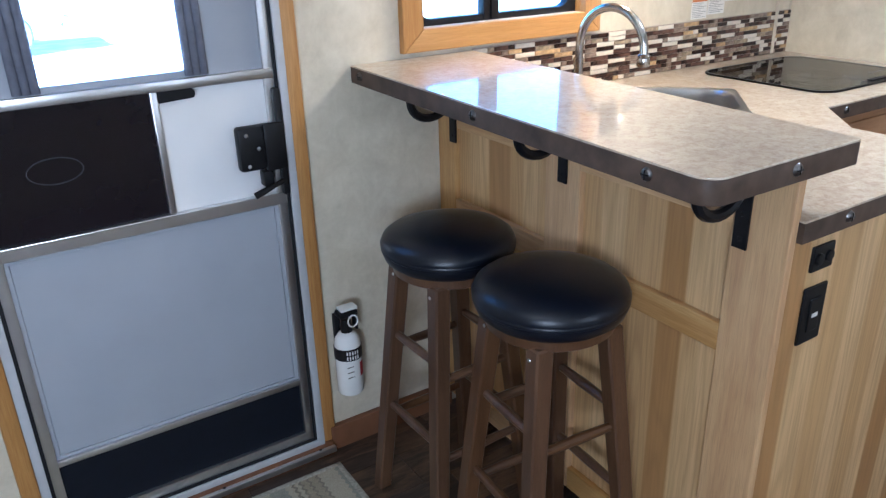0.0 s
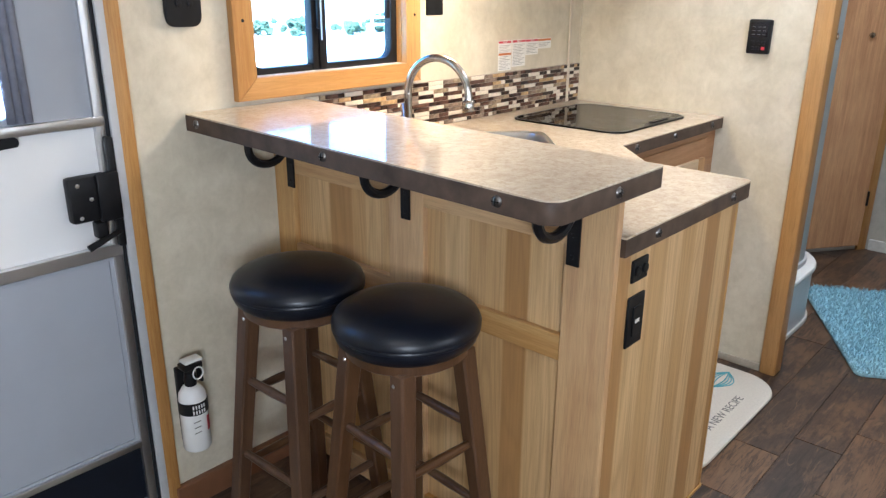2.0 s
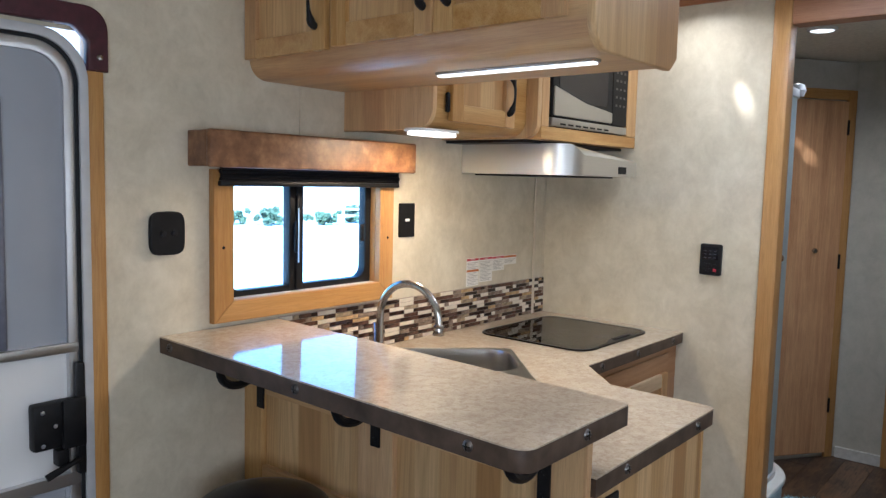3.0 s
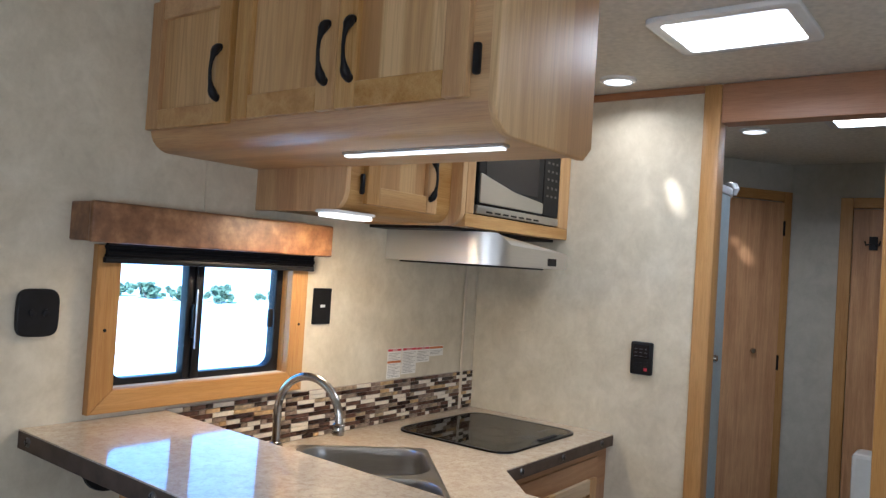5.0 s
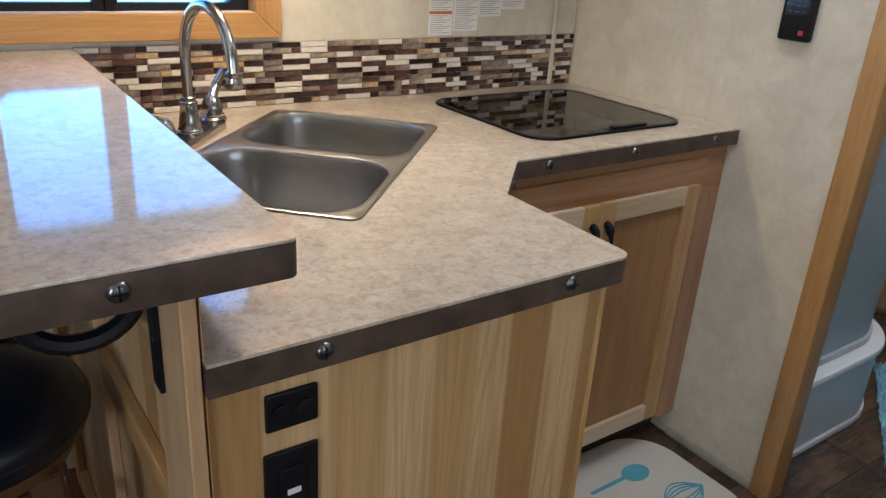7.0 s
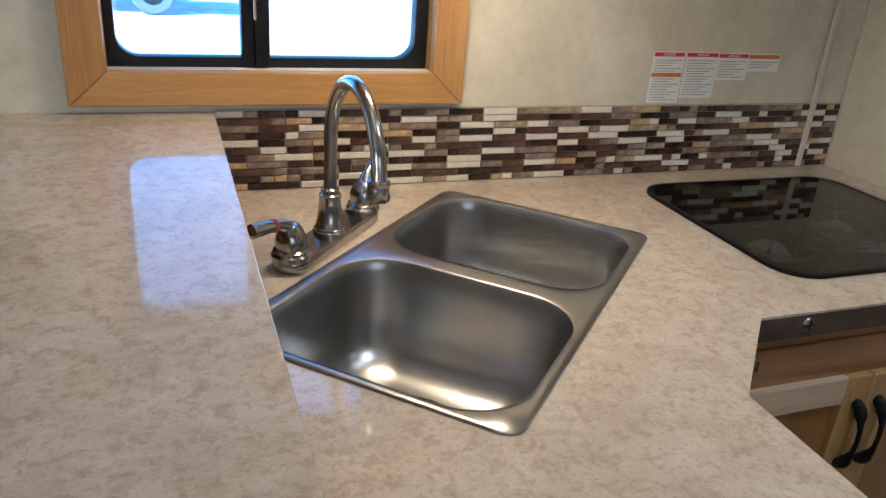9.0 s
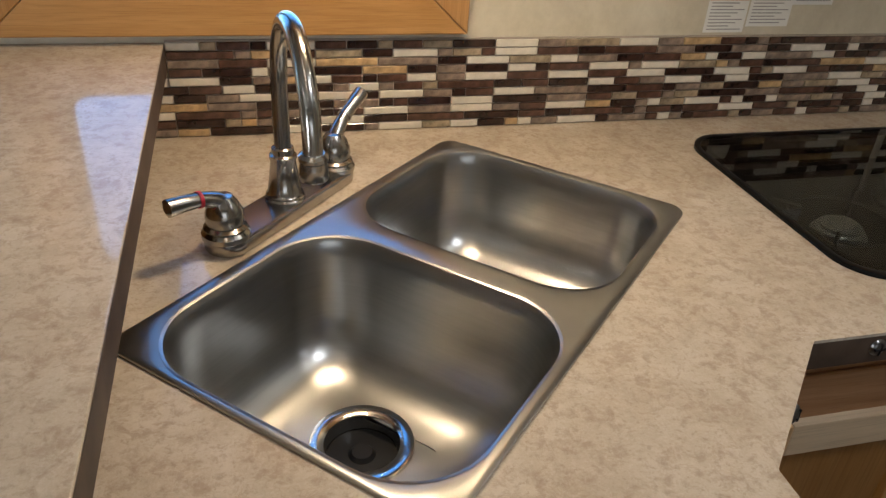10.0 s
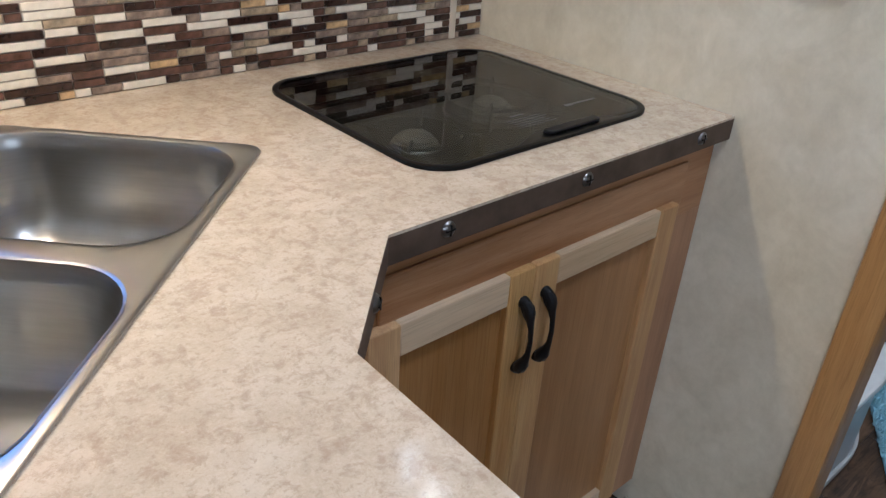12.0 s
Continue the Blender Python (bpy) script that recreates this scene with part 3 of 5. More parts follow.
# trim of the bathroom opening
solid("trim", box(XW - 0.018, XW + 0.053, 1.288, 1.348, 0, CEIL - 0.002, 0.008), oak_z, "honey oak door casing", "trim")
solid("trim", box(XW - 0.022, XW + 0.07, 0.735, 0.80, 0, CEIL - 0.002, 0.008), oak_z, "honey oak door casing", "trim")
solid("trim", box(XW - 0.014, XW + 0.064, 0.80, 1.288, 2.04, CEIL - 0.003, 0.004), trim_y, "reddish wooden header over the opening", "trim")
solid("trim", box(XW - 0.014, XW - 0.001, 1.348, 1.842, 2.147, CEIL - 0.001, 0.004), trim_y, "reddish wooden ceiling trim", "trim")
solid("trim", box(-1.58, 1.75, YW - 0.013, YW - 0.001, 2.147, CEIL - 0.001, 0.004), oak_x, "wooden ceiling trim", "trim")
solid("baseboard", box(1.345, 1.76, YW - 0.022, YW - 0.001, 0, 0.078, 0.004), skirting, "brown wooden baseboard", "baseboard")
solid("baseboard", box(-1.58, 1.345, YW - 0.035, YW - 0.001, 0, 0.034, 0.003), skirting, "brown board under the entry door", "baseboard")
solid("baseboard", box(XW - 0.009, XW - 0.001, 1.35, 1.64, 0, 0.03, 0.003), plain("beige_base_trim", (0.42, 0.37, 0.29), 0.5), "narrow beige base trim", "baseboard")
solid("baseboard", box(5.10, 5.119, 0.2, 1.44, 0, 0.06, 0.003), plain("white_base_trim", (0.6, 0.6, 0.58), 0.5), "pale base trim in the bathroom", "baseboard")
# wall panel seams
for sx, zz0, zz1 in ((1.94, 1.60, 1.745), (3.265, 1.09, 1.50)):
    solid("trim", box(sx - 0.004, sx + 0.004, YW - 0.004, YW - 0.0005, zz0, zz1, 0.001), wall_mat, "vinyl seam strip on the wall", "trim")

# ---- window ----
window = thing("window_1", (1.97, YW, 1.3), label="sliding window with a honey oak frame and black sashes", category="window", kind="structure")
def frame_side(pts, mat):
    b = prism(pts, 0, 0.024, 0.0025)
    b.transform(Matrix(((1, 0, 0, 0), (0, 0, -1, YW), (0, 1, 0, 0), (0, 0, 0, 1))))
    part("window_frame", b, mat, window)


frame_side([(1.639, 1.10), (1.70, 1.157), (1.70, 1.505), (1.639, 1.505)], oak_z)
frame_side([(2.312, 1.10), (2.312, 1.505), (2.25, 1.505), (2.25, 1.157)], oak_z)
frame_side([(1.6395, 1.10), (2.3115, 1.10), (2.2495, 1.157), (1.7005, 1.157)], oak_x)
part("window_sill", box(1.70, 2.25, YW, YW + 0.045, 1.149, 1.157, 0.001), white_paint, window)
for x0, x1 in ((1.684, 1.70), (2.25, 2.266)):
    part("jamb", box(x0, x1, YW, YW + 0.06, 1.157, 1.50), oak_z, window)


def ring_plate(outer, inner, y0, y1, mat, name, parent):
    """An upright frame with an opening, facing y; outlines are in x, z."""
    b = prism(outer, 0, y1 - y0, 0.0015, holes=[inner])
    b.transform(Matrix(((1, 0, 0, 0), (0, 0, -1, y1), (0, 1, 0, 0), (0, 0, 0, 1))))
    return part(name, b, mat, parent)


def rect(x0, x1, z0, z1, r=0.0, seg=6):
    return rounded([(x0, z0), (x1, z0), (x1, z1), (x0, z1)], r, seg)


ring_plate(rect(1.70, 2.25, 1.157, 1.50), rect(1.716, 2.226, 1.174, 1.49, 0.035), YW + 0.02, YW + 0.05, black_plastic, "sash", window)
part("mullion", box(1.915, 1.937, YW + 0.014, YW + 0.045, 1.160, 1.49, 0.003), black_plastic, window)
part("mullion", box(1.9372, 1.962, YW + 0.008, YW + 0.030, 1.160, 1.49, 0.003), black_plastic, window)
latch = part("latch", box(1.927, 1.947, YW + 0.0, YW + 0.012, 1.27, 1.36, 0.004), black_plastic, window)
part("latch_bar", box(1.934, 1.939, YW - 0.004, YW + 0.0, 1.24, 1.40, 0.002), alu, latch)
part("pull", box(2.195, 2.211, YW + 0.006, YW + 0.019, 1.29, 1.345, 0.005), black_plastic, window)
for x0, x1, y in ((1.722, 1.919, YW + 0.036), (1.960, 2.228, YW + 0.026)):
    pane = part("pane", box(x0, x1, y, y + 0.003, 1.172, 1.492), tinted_glass, window)
    pane.visible_shadow = False
for zz in (1.30,):
    for sx in (1.668, 2.285):
        part("screw", lathe([(0, 0.003), (0.004, 0.002), (0.005, 0)], 10, pose(sx, YW - 0.023, zz, 90)), black_metal, window)

blind = thing("roller_blind", (1.97, YW, 1.5), label="black roller blind drawn up over the window", category="blind")
for k in range(4):
    b = tube([(1.652, YW - 0.034 - 0.004 * (k % 2), 1.478 + 0.011 * k), (2.315, YW - 0.034 - 0.004 * (k % 2), 1.478 + 0.011 * k)], 0.0075, 8)
    part("fabric_fold", b, blind_mat, blind)
part("bottom_rail", box(1.648, 2.318, YW - 0.043, YW - 0.026, 1.462, 1.476, 0.003), black_plastic, blind)

val = thing("window_valance", (1.92, YW, 1.52), label="brown leatherette window valance box", category="valance")
part("front", box(1.575, 2.328, 2.135, 2.155, 1.509, 1.603, 0.006), valance_mat, val)
part("end", box(1.577, 1.595, 2.152, YW - 0.001, 1.511, 1.601, 0.004), valance_mat, val)
part("end", box(2.308, 2.326, 2.152, YW - 0.001, 1.511, 1.601, 0.004), valance_mat, val)
part("top", box(1.59, 2.31, 2.15, YW - 0.001, 1.585, 1.60, 0.002), valance_mat, val)

# ---- entry door ----
solid("trim", box(1.320, 1.360, YW - 0.016, YW + 0.02, 0.035, 1.80, 0.006), oak_z, "honey oak door casing", "trim")
solid("trim", box(0.572, 0.612, YW - 0.016, YW + 0.02, 0.035, 1.80, 0.006), oak_z, "honey oak door casing", "trim")
solid("trim", prism([(0.55, YW - 0.045), (1.345, YW - 0.045), (1.345, YW + 0.03), (0.55, YW + 0.03)], 0.012, 0.032, 0.003), alu, "aluminium door threshold", "trim")
for sx in (1.30, 1.02, 0.74):
    solid("trim", lathe([(0, 0.002), (0.004, 0.001), (0.005, 0)], 10, pose(sx, YW - 0.035, 0.0322)), black_metal, "small dark screw in the threshold", "screw")

door = thing("door_1", (0.97, YW, 0.04), label="grey screen door panel with aluminium rails in the entry", category="door", kind="structure")


def arch(x0, x1, z0, z1, r):
    return rounded([(x0, z0), (x1, z0), (x1, z1), (x0, z1)], [0, 0, r, r], 10)


ring_plate(arch(0.612, 1.322, 0.034, 1.798, 0.11), arch(0.632, 1.302, 0.052, 1.778, 0.095), YW - 0.02, YW + 0.02, alu_paint, "outer_frame", door)
ring_plate(arch(0.630, 1.304, 0.050, 1.780, 0.096), arch(0.640, 1.294, 0.060, 1.770, 0.088), YW - 0.012, YW + 0.02, rubber, "gasket", door)
ring_plate(arch(0.638, 1.296, 0.058, 1.772, 0.090), arch(0.662, 1.272, 0.085, 1.745, 0.07), YW - 0.008, YW + 0.022, alu, "leaf_frame", door)
part("kick_panel", box(0.660, 1.274, YW + 0.004, YW + 0.014, 0.084, 0.245, 0.001), kick_mat, door)
part("rail", box(0.660, 1.274, YW - 0.008, YW + 0.016, 0.245, 0.262, 0.002), alu, door)
part("lower_panel", box(0.672, 1.262, YW + 0.004, YW + 0.014, 0.270, 0.762, 0.002), grey_panel, door)
ring_plate(rect(0.661, 1.273, 0.262, 0.772), rect(0.672, 1.262, 0.270, 0.762), YW + 0.0, YW + 0.014, grey_panel, "panel_bead", door)
part("rail", box(0.660, 1.296, YW - 0.010, YW + 0.016, 0.772, 0.802, 0.002), alu, door)
part("dark_panel", box(0.660, 1.012, YW + 0.004, YW + 0.014, 0.802, 1.082, 0.001), screen_mat, door, "glossy black sliding panel")
bar_logo = tube([(0.80 + 0.055 * math.cos(k * 0.2618), YW + 0.003, 0.945 + 0.028 * math.sin(k * 0.2618)) for k in range(25)], 0.0012, 6, cap=False)
part("badge", bar_logo, plain("badge_grey", (0.05, 0.05, 0.055), 0.4), door)
part("divider", box(1.012, 1.028, YW - 0.006, YW + 0.016, 0.802, 1.082, 0.002), alu, door)
part("white_panel", box(1.028, 1.292, YW + 0.006, YW + 0.014, 0.802, 1.082, 0.001), white_mat, door, "white door skin behind the screen opening")
b = prism(rounded([(1.03, 0), (1.125, 0), (1.105, 0.022), (1.03, 0.026)], [0, 0.012, 0.006, 0], 5), 0, 0.012, 0.002)
b.transform(Matrix(((1, 0, 0, 0), (0, 0, -1, YW + 0.006), (0, -1, 0, 1.082), (0, 0, 0, 1))))
part("shade_flap", b, black_plastic, door)
part("rail", box(0.660, 1.296, YW - 0.010, YW + 0.016, 1.082, 1.104, 0.002), alu, door)
ring_plate(arch(0.661, 1.273, 1.104, 1.746, 0.07), rect(0.800, 1.100, 1.118, 1.62, 0.012), YW + 0.002, YW + 0.014, grey_panel, "upper_panel", door)
for x0, x1 in ((0.755, 0.805), (1.095, 1.145)):
    b = None
    for k in range(3):
        xx = x0 + (x1 - x0) * (k + 0.5) / 3
        b = tube([(xx, YW - 0.003, 1.108), (xx, YW - 0.003, 1.64)], 0.0095, 8, b)
    part("shade", b, curtain, door, "dark pleated shade beside the glass")
pane = part("pane", box(0.798, 1.102, YW + 0.007, YW + 0.010, 1.116, 1.622), clear_glass, door)
pane.visible_shadow = False
lk = part("lock_body", box(1.185, 1.292, YW - 0.026, YW + 0.006, 0.872, 0.978, 0.008), black_plastic, door, "black plastic lock housing")
part("lock_plate", box(1.245, 1.298, YW - 0.036, YW - 0.018, 0.868, 0.982, 0.006), black_plastic, lk)
for sx, sz in ((1.205, 0.96), (1.205, 0.885), (1.232, 0.925)):
    part("screw", lathe([(0, 0.003), (0.004, 0.002), (0.005, 0)], 10, pose(sx, YW - 0.026, sz, 90)), alu, lk)
hd = part("handle", tube([(1.290, YW - 0.022, 0.836), (1.262, YW - 0.034, 0.833), (1.232, YW - 0.037, 0.824), (1.206, YW - 0.035, 0.814)], [0.008, 0.006, 0.008, 0.0085], 10), black_plastic, door)
part("handle_base", box(1.236, 1.262, YW - 0.026, YW + 0.004, 0.828, 0.866, 0.004), black_plastic, hd)
part("latch_bar", box(1.282, 1.298, YW - 0.03, YW - 0.008, 0.80, 1.06, 0.004), black_plastic, door)
dv = thing("door_valance", (0.97, YW, 1.72), label="dark maroon padded valance over the entry door", category="valance")
b = prism(rounded([(0.56, 1.715), (0.60, 1.715), (0.60, 1.77), (0.64, 1.808), (1.29, 1.808), (1.318, 1.78), (1.318, 1.715), (1.366, 1.715), (1.366, 1.856), (0.56, 1.856)],
                  [0, 0, 0.01, 0.02, 0.03, 0.02, 0, 0, 0.05, 0.05], 6), 0, 0.026, 0.006)
b.transform(Matrix(((1, 0, 0, 0), (0, 0, -1, YW - 0.002), (0, 1, 0, 0), (0, 0, 0, 1))))
part("pad", b, maroon, dv)
for sx, sz in ((1.345, 1.745),):
    part("button", lathe([(0, 0.005), (0.006, 0.003), (0.008, 0)], 12, pose(sx, YW - 0.028, sz, 90)), chrome, dv)


# ---- counters ----
def stud(place, way, parent):
    """A round nail head with a raised cross; way is the Euler z of the face it sits on."""
    m = pose(*place, 0, 0, way) @ pose(0, 0, 0, 90)
    s = part("stud", lathe([(0.0, 0.006), (0.006, 0.0052), (0.0095, 0.003), (0.0108, 0.0)], 16, m), pewter, parent)
    x = box(-0.0075, 0.0075, -0.0011, 0.0011, 0.0035, 0.0066, 0.0004)
    x = box(-0.0011, 0.0011, -0.0075, 0.0075, 0.0035, 0.0066, 0.0004, x)
    x.transform(m)
    part("cross", x, black_metal, s)


BAR = rounded([(1.497, 1.146), (1.863, 1.146), (1.863, 2.238), (1.497, 2.238)], [0.035, 0.012, 0, 0], 8)
bar = thing("bar_counter", (1.68, 1.69, 1.035), label="beige laminate breakfast bar top with dark studded edge", category="counter")
part("edge_band", prism(BAR, 1.034, 1.0725, 0.0015), edge_mat, bar, "dark brown edge band")
part("laminate", prism(BAR, 1.0725, 1.0765, 0.0012), laminate_mat, bar)
for o in list(bar.children):
    for v in o.data.vertices:
        v.co.z += v.co.y * 0.017
for sy in (2.19, 1.712, 1.262):
    stud((1.4968, sy, 1.056 + (sy - 1.69) * 0.017), -90, bar)
stud((1.692, 1.1458, 1.047), 0, bar)

S45 = math.sqrt(0.5)
SC = Vector((2.188, 1.8135))


def sink_xy(u, v):
    return (SC.x + (u - v) * S45, SC.y + (u + v) * S45)


def sink_rect(u0, u1, v0, v1, r, seg=8):
    return [sink_xy(p[0], p[1]) for p in rounded([(u0, v0), (u1, v0), (u1, v1), (u0, v1)], r, seg)]


HOB = (2.678, 3.180, 1.698, 2.147)
LOW = rounded([(1.768, 1.163), (2.386, 1.163), (2.392, 1.457), (2.543, 1.611), (3.269, 1.611), (3.269, 2.239), (1.768, 2.239)],
              [0, 0.022, 0.004, 0.004, 0, 0, 0], 6)
low = thing("kitchen_counter", (2.5, 1.9, 0.90), label="beige mottled laminate worktop with dark studded edge", category="counter")
cuts = [sink_rect(-0.312, 0.312, -0.184, 0.182, 0.04), rounded([(HOB[0] + 0.02, HOB[2] + 0.02), (HOB[1] - 0.02, HOB[2] + 0.02), (HOB[1] - 0.02, HOB[3] - 0.02), (HOB[0] + 0.02, HOB[3] - 0.02)], 0.04, 6)]
part("edge_band", prism(LOW, 0.900, 0.9365, 0.0, holes=cuts), edge_mat, low, "dark brown edge band")
part("laminate", prism(LOW, 0.9365, 0.9405, 0.0, holes=cuts), laminate_mat, low)
for sx in (1.897, 2.268):
    stud((sx, 1.1628, 0.921), 0, low)
for sx in (2.632, 2.889, 3.176):
    stud((sx, 1.6108, 0.921), 0, low)
stud((2.468, 1.534, 0.921), 45, low)

# ---- sink ----
sink = thing("kitchen_sink", (SC.x, SC.y, 0.94), 45, "double-bowl brushed stainless steel sink set in the worktop", "sink")
BOWLS = ((-0.315, -0.012, -0.181, 0.177, 0.085), (0.026, 0.312, -0.179, 0.178, 0.08))


def plate_uv(u0, u1, v0, v1, r, seg=8):
    return rounded([(u0, v0), (u1, v0), (u1, v1), (u0, v1)], r, seg)


part("rim", prism(plate_uv(-0.325, 0.325, -0.195, 0.195, 0.024), 0.0005, 0.0045, 0.0018, holes=[plate_uv(*k[:4], k[4]) for k in BOWLS]), steel, sink, local=True)
for u0, u1, v0, v1, r in BOWLS:
    b = bmesh.new()
    rings = []
    levels = [(-0.002, 0.005), (0.001, 0.0038), (0.004, -0.002), (0.006, -0.02), (0.010, -0.075), (0.014, -0.100), (0.022, -0.124), (0.036, -0.144), (0.056, -0.157), (0.080, -0.1635), (0.102, -0.165)]
    for inset, z in levels:
        rings.append([b.verts.new((p[0], p[1], z)) for p in rounded([(u0 + inset, v0 + inset), (u1 - inset, v0 + inset), (u1 - inset, v1 - inset), (u0 + inset, v1 - inset)], max(0.012, r - inset * 0.62), 10)])
    for a, c in zip(rings, rings[1:]):
        for i in range(len(a)):
            j = (i + 1) % len(a)
            b.faces.new((a[i], a[j], c[j], c[i]))
    cu, cv = (u0 + u1) / 2 + 0.009, (v0 + v1) / 2 + 0.011
    k = len(rings[-1])
    well = [b.verts.new((cu + 0.044 * math.cos(6.283185 * i / k + 3.9270), cv + 0.044 * math.sin(6.283185 * i / k + 3.9270), -0.165)) for i in range(k)]
    for i in range(k):
        b.faces.new((rings[-1][i], rings[-1][(i + 1) % k], well[(i + 1) % k], well[i]))
    bmesh.ops.recalc_face_normals(b, faces=b.faces[:])
    for f in b.faces:
        f.normal_flip()
    bowl = part("bowl", b, steel, sink, local=True)
    cu, cv = (u0 + u1) / 2 + 0.009, (v0 + v1) / 2 + 0.011
    part("drain", lathe([(0.061, -0.1648), (0.060, -0.1605), (0.051, -0.160), (0.044, -0.163), (0.042, -0.180), (0.041, -0.200)], 28, pose(cu, cv, 0), caps=False), polished, bowl, "polished drain flange", local=True)
    part("strainer", lathe([(0, -0.176), (0.012, -0.176), (0.016, -0.181), (0.0415, -0.182), (0.0415, -0.184), (0, -0.184)], 24, pose(cu, cv, 0)), black_plastic, bowl, local=True)

# ---- faucet ----
faucet = thing("kitchen_faucet", (2.012, 1.977, 0.9405), 49, "brushed nickel two-handle gooseneck kitchen faucet on the worktop", "faucet")
cap_outline = rounded([(-0.137, -0.028), (0.137, -0.028), (0.137, 0.028), (-0.137, 0.028)], 0.0275, 10)
part("base_plate", prism(cap_outline, 0.0, 0.019, 0.004), chrome, faucet, local=True)
part("collar", lathe([(0.0255, 0.018), (0.0258, 0.022), (0.0238, 0.024), (0.0242, 0.027), (0.0215, 0.030), (0.0185, 0.052), (0.0158, 0.072), (0.0172, 0.075), (0.0172, 0.080), (0.0140, 0.082), (0.0140, 0.089), (0.0115, 0.091)], 24), chrome, faucet, local=True)
SWING = pose(0, 0, 0, 0, 0, -43)
path = [(0, 0, 0.088), (0, 0, 0.13), (0, 0, 0.17)]
for k in range(1, 22):
    a = math.pi * k / 22
    path.append((0, -0.099 + 0.099 * math.cos(a), 0.17 + 0.098 * math.sin(a)))
path += [(0, -0.198, 0.17), (0, -0.199, 0.164)]
part("spout", tube(path, 0.0102, 22, m=SWING), chrome, faucet, local=True)
part("aerator", lathe([(0.0115, 0.002), (0.0152, -0.001), (0.0152, -0.005), (0.0135, -0.007), (0.0142, -0.012), (0.0158, -0.024), (0.0150, -0.026), (0.0125, -0.027), (0, -0.027)], 20, SWING @ pose(0, -0.199, 0.167, 3)), chrome, faucet, local=True)
for hx, way, tilt, reach in ((-0.112, 163, 4, 0.78), (0.112, 0, 27, 0.95)):
    h = part("handle_base", lathe([(0.0285, 0.018), (0.0285, 0.024), (0.0265, 0.026), (0.0245, 0.028), (0.0255, 0.031), (0.0210, 0.034), (0.0225, 0.042), (0.0220, 0.050), (0.0170, 0.062), (0.0110, 0.070), (0.0, 0.073)], 24, pose(hx, 0, 0)), chrome, faucet, local=True)
    m = pose(hx, 0, 0.060) @ pose(0, 0, 0, 0, 0, way) @ pose(0, 0, 0, 0, -tilt)
    part("lever", tube([(0, 0, 0), (0.018 * reach, 0, 0.008), (0.036 * reach, 0, 0.012), (0.06 * reach, 0, 0.012), (0.088 * reach, 0, 0.011), (0.090 * reach, 0, 0.011)], [0.012, 0.010, 0.0085, 0.0095, 0.0105, 0.006], 14, m=m), chrome, h, local=True)
    part("index_ring", tube([(0.036 * reach, 0, 0.012), (0.036 * reach + 0.004, 0, 0.012)], 0.0100, 14, m=m), red_mat if hx < 0 else chrome, h, local=True)

# ---- cooktop ----
hob = thing("cooktop", (2.94, 1.92, 0.94), label="two-burner gas cooktop under a smoked glass lid", category="cooktop")
enamel = plain("black_enamel", (0.003, 0.003, 0.003), 0.3, bump_by=0, spec=0.15)
HX0, HX1, HY0, HY1 = HOB
ho = rounded([(HX0, HY0), (HX1, HY0), (HX1, HY1), (HX0, HY1)], 0.066, 10)
hi = rounded([(HX0 + 0.009, HY0 + 0.011), (2.850, HY0 + 0.011), (2.905, HY0 + 0.034), (3.050, HY0 + 0.034), (3.085, HY0 + 0.013), (HX1 - 0.011, HY0 + 0.013), (HX1 - 0.011, HY1 - 0.009), (HX0 + 0.009, HY1 - 0.009)],
             [0.058, 0.02, 0.02, 0.015, 0.015, 0.055, 0.058, 0.058], 8)
inner = rounded([(HX0 + 0.022, HY0 + 0.022), (HX1 - 0.022, HY0 + 0.022), (HX1 - 0.022, HY1 - 0.022), (HX0 + 0.022, HY1 - 0.022)], 0.046, 8)
deep = rounded([(HX0 + 0.027, HY0 + 0.027), (HX1 - 0.027, HY0 + 0.027), (HX1 - 0.027, HY1 - 0.027), (HX0 + 0.027, HY1 - 0.027)], 0.042, 8)
part("lid_trim", prism(ho, 0.9408, 0.9462, 0.0015, holes=[hi]), enamel, hob, "black lid rim")
part("tray_flange", prism(rounded([(HX0 + 0.004, HY0 + 0.004), (HX1 - 0.004, HY0 + 0.004), (HX1 - 0.004, HY1 - 0.004), (HX0 + 0.004, HY1 - 0.004)], 0.062, 8), 0.9406, 0.9416, 0, holes=[deep]), enamel, hob)
part("tray_wall", prism(inner, 0.8972, 0.9405, 0, holes=[deep]), enamel, hob)
lid = part("glass_lid", prism(hi, 0.9425, 0.9458), smoke_glass, hob, "smoked glass lid")
lid.visible_shadow = False
part("burner_tray", prism(inner, 0.893, 0.897), enamel, hob)
for bx, by in ((2.797, 1.876), (3.018, 1.935)):
    br = part("burner", lathe([(0.040, 0.897), (0.040, 0.903), (0.036, 0.905), (0.036, 0.909), (0.030, 0.911), (0.030, 0.916), (0.022, 0.918), (0.020, 0.922), (0.0, 0.923)], 28, pose(bx, by, 0)), brass, hob, "stepped bright burner head")
    part("drip_bowl", lathe([(0.044, 0.8975), (0.060, 0.8995), (0.082, 0.9045), (0.086, 0.9045), (0.086, 0.8975)], 32, pose(bx, by, 0)), black_metal, br)
    part("ring", tube([(bx + 0.075 * math.cos(k * 0.2618), by + 0.075 * math.sin(k * 0.2618), 0.925) for k in range(25)], 0.0035, 8, cap=False), black_metal, br)
    for a in (45, 135, 225, 315):
        ca, sa = math.cos(radians(a)), math.sin(radians(a))
        part("grate_arm", tube([(bx + 0.058 * ca, by + 0.058 * sa, 0.929), (bx + 0.10 * ca, by + 0.10 * sa, 0.929), (bx + 0.10 * ca, by + 0.10 * sa, 0.897)], 0.0035, 6), black_metal, br)
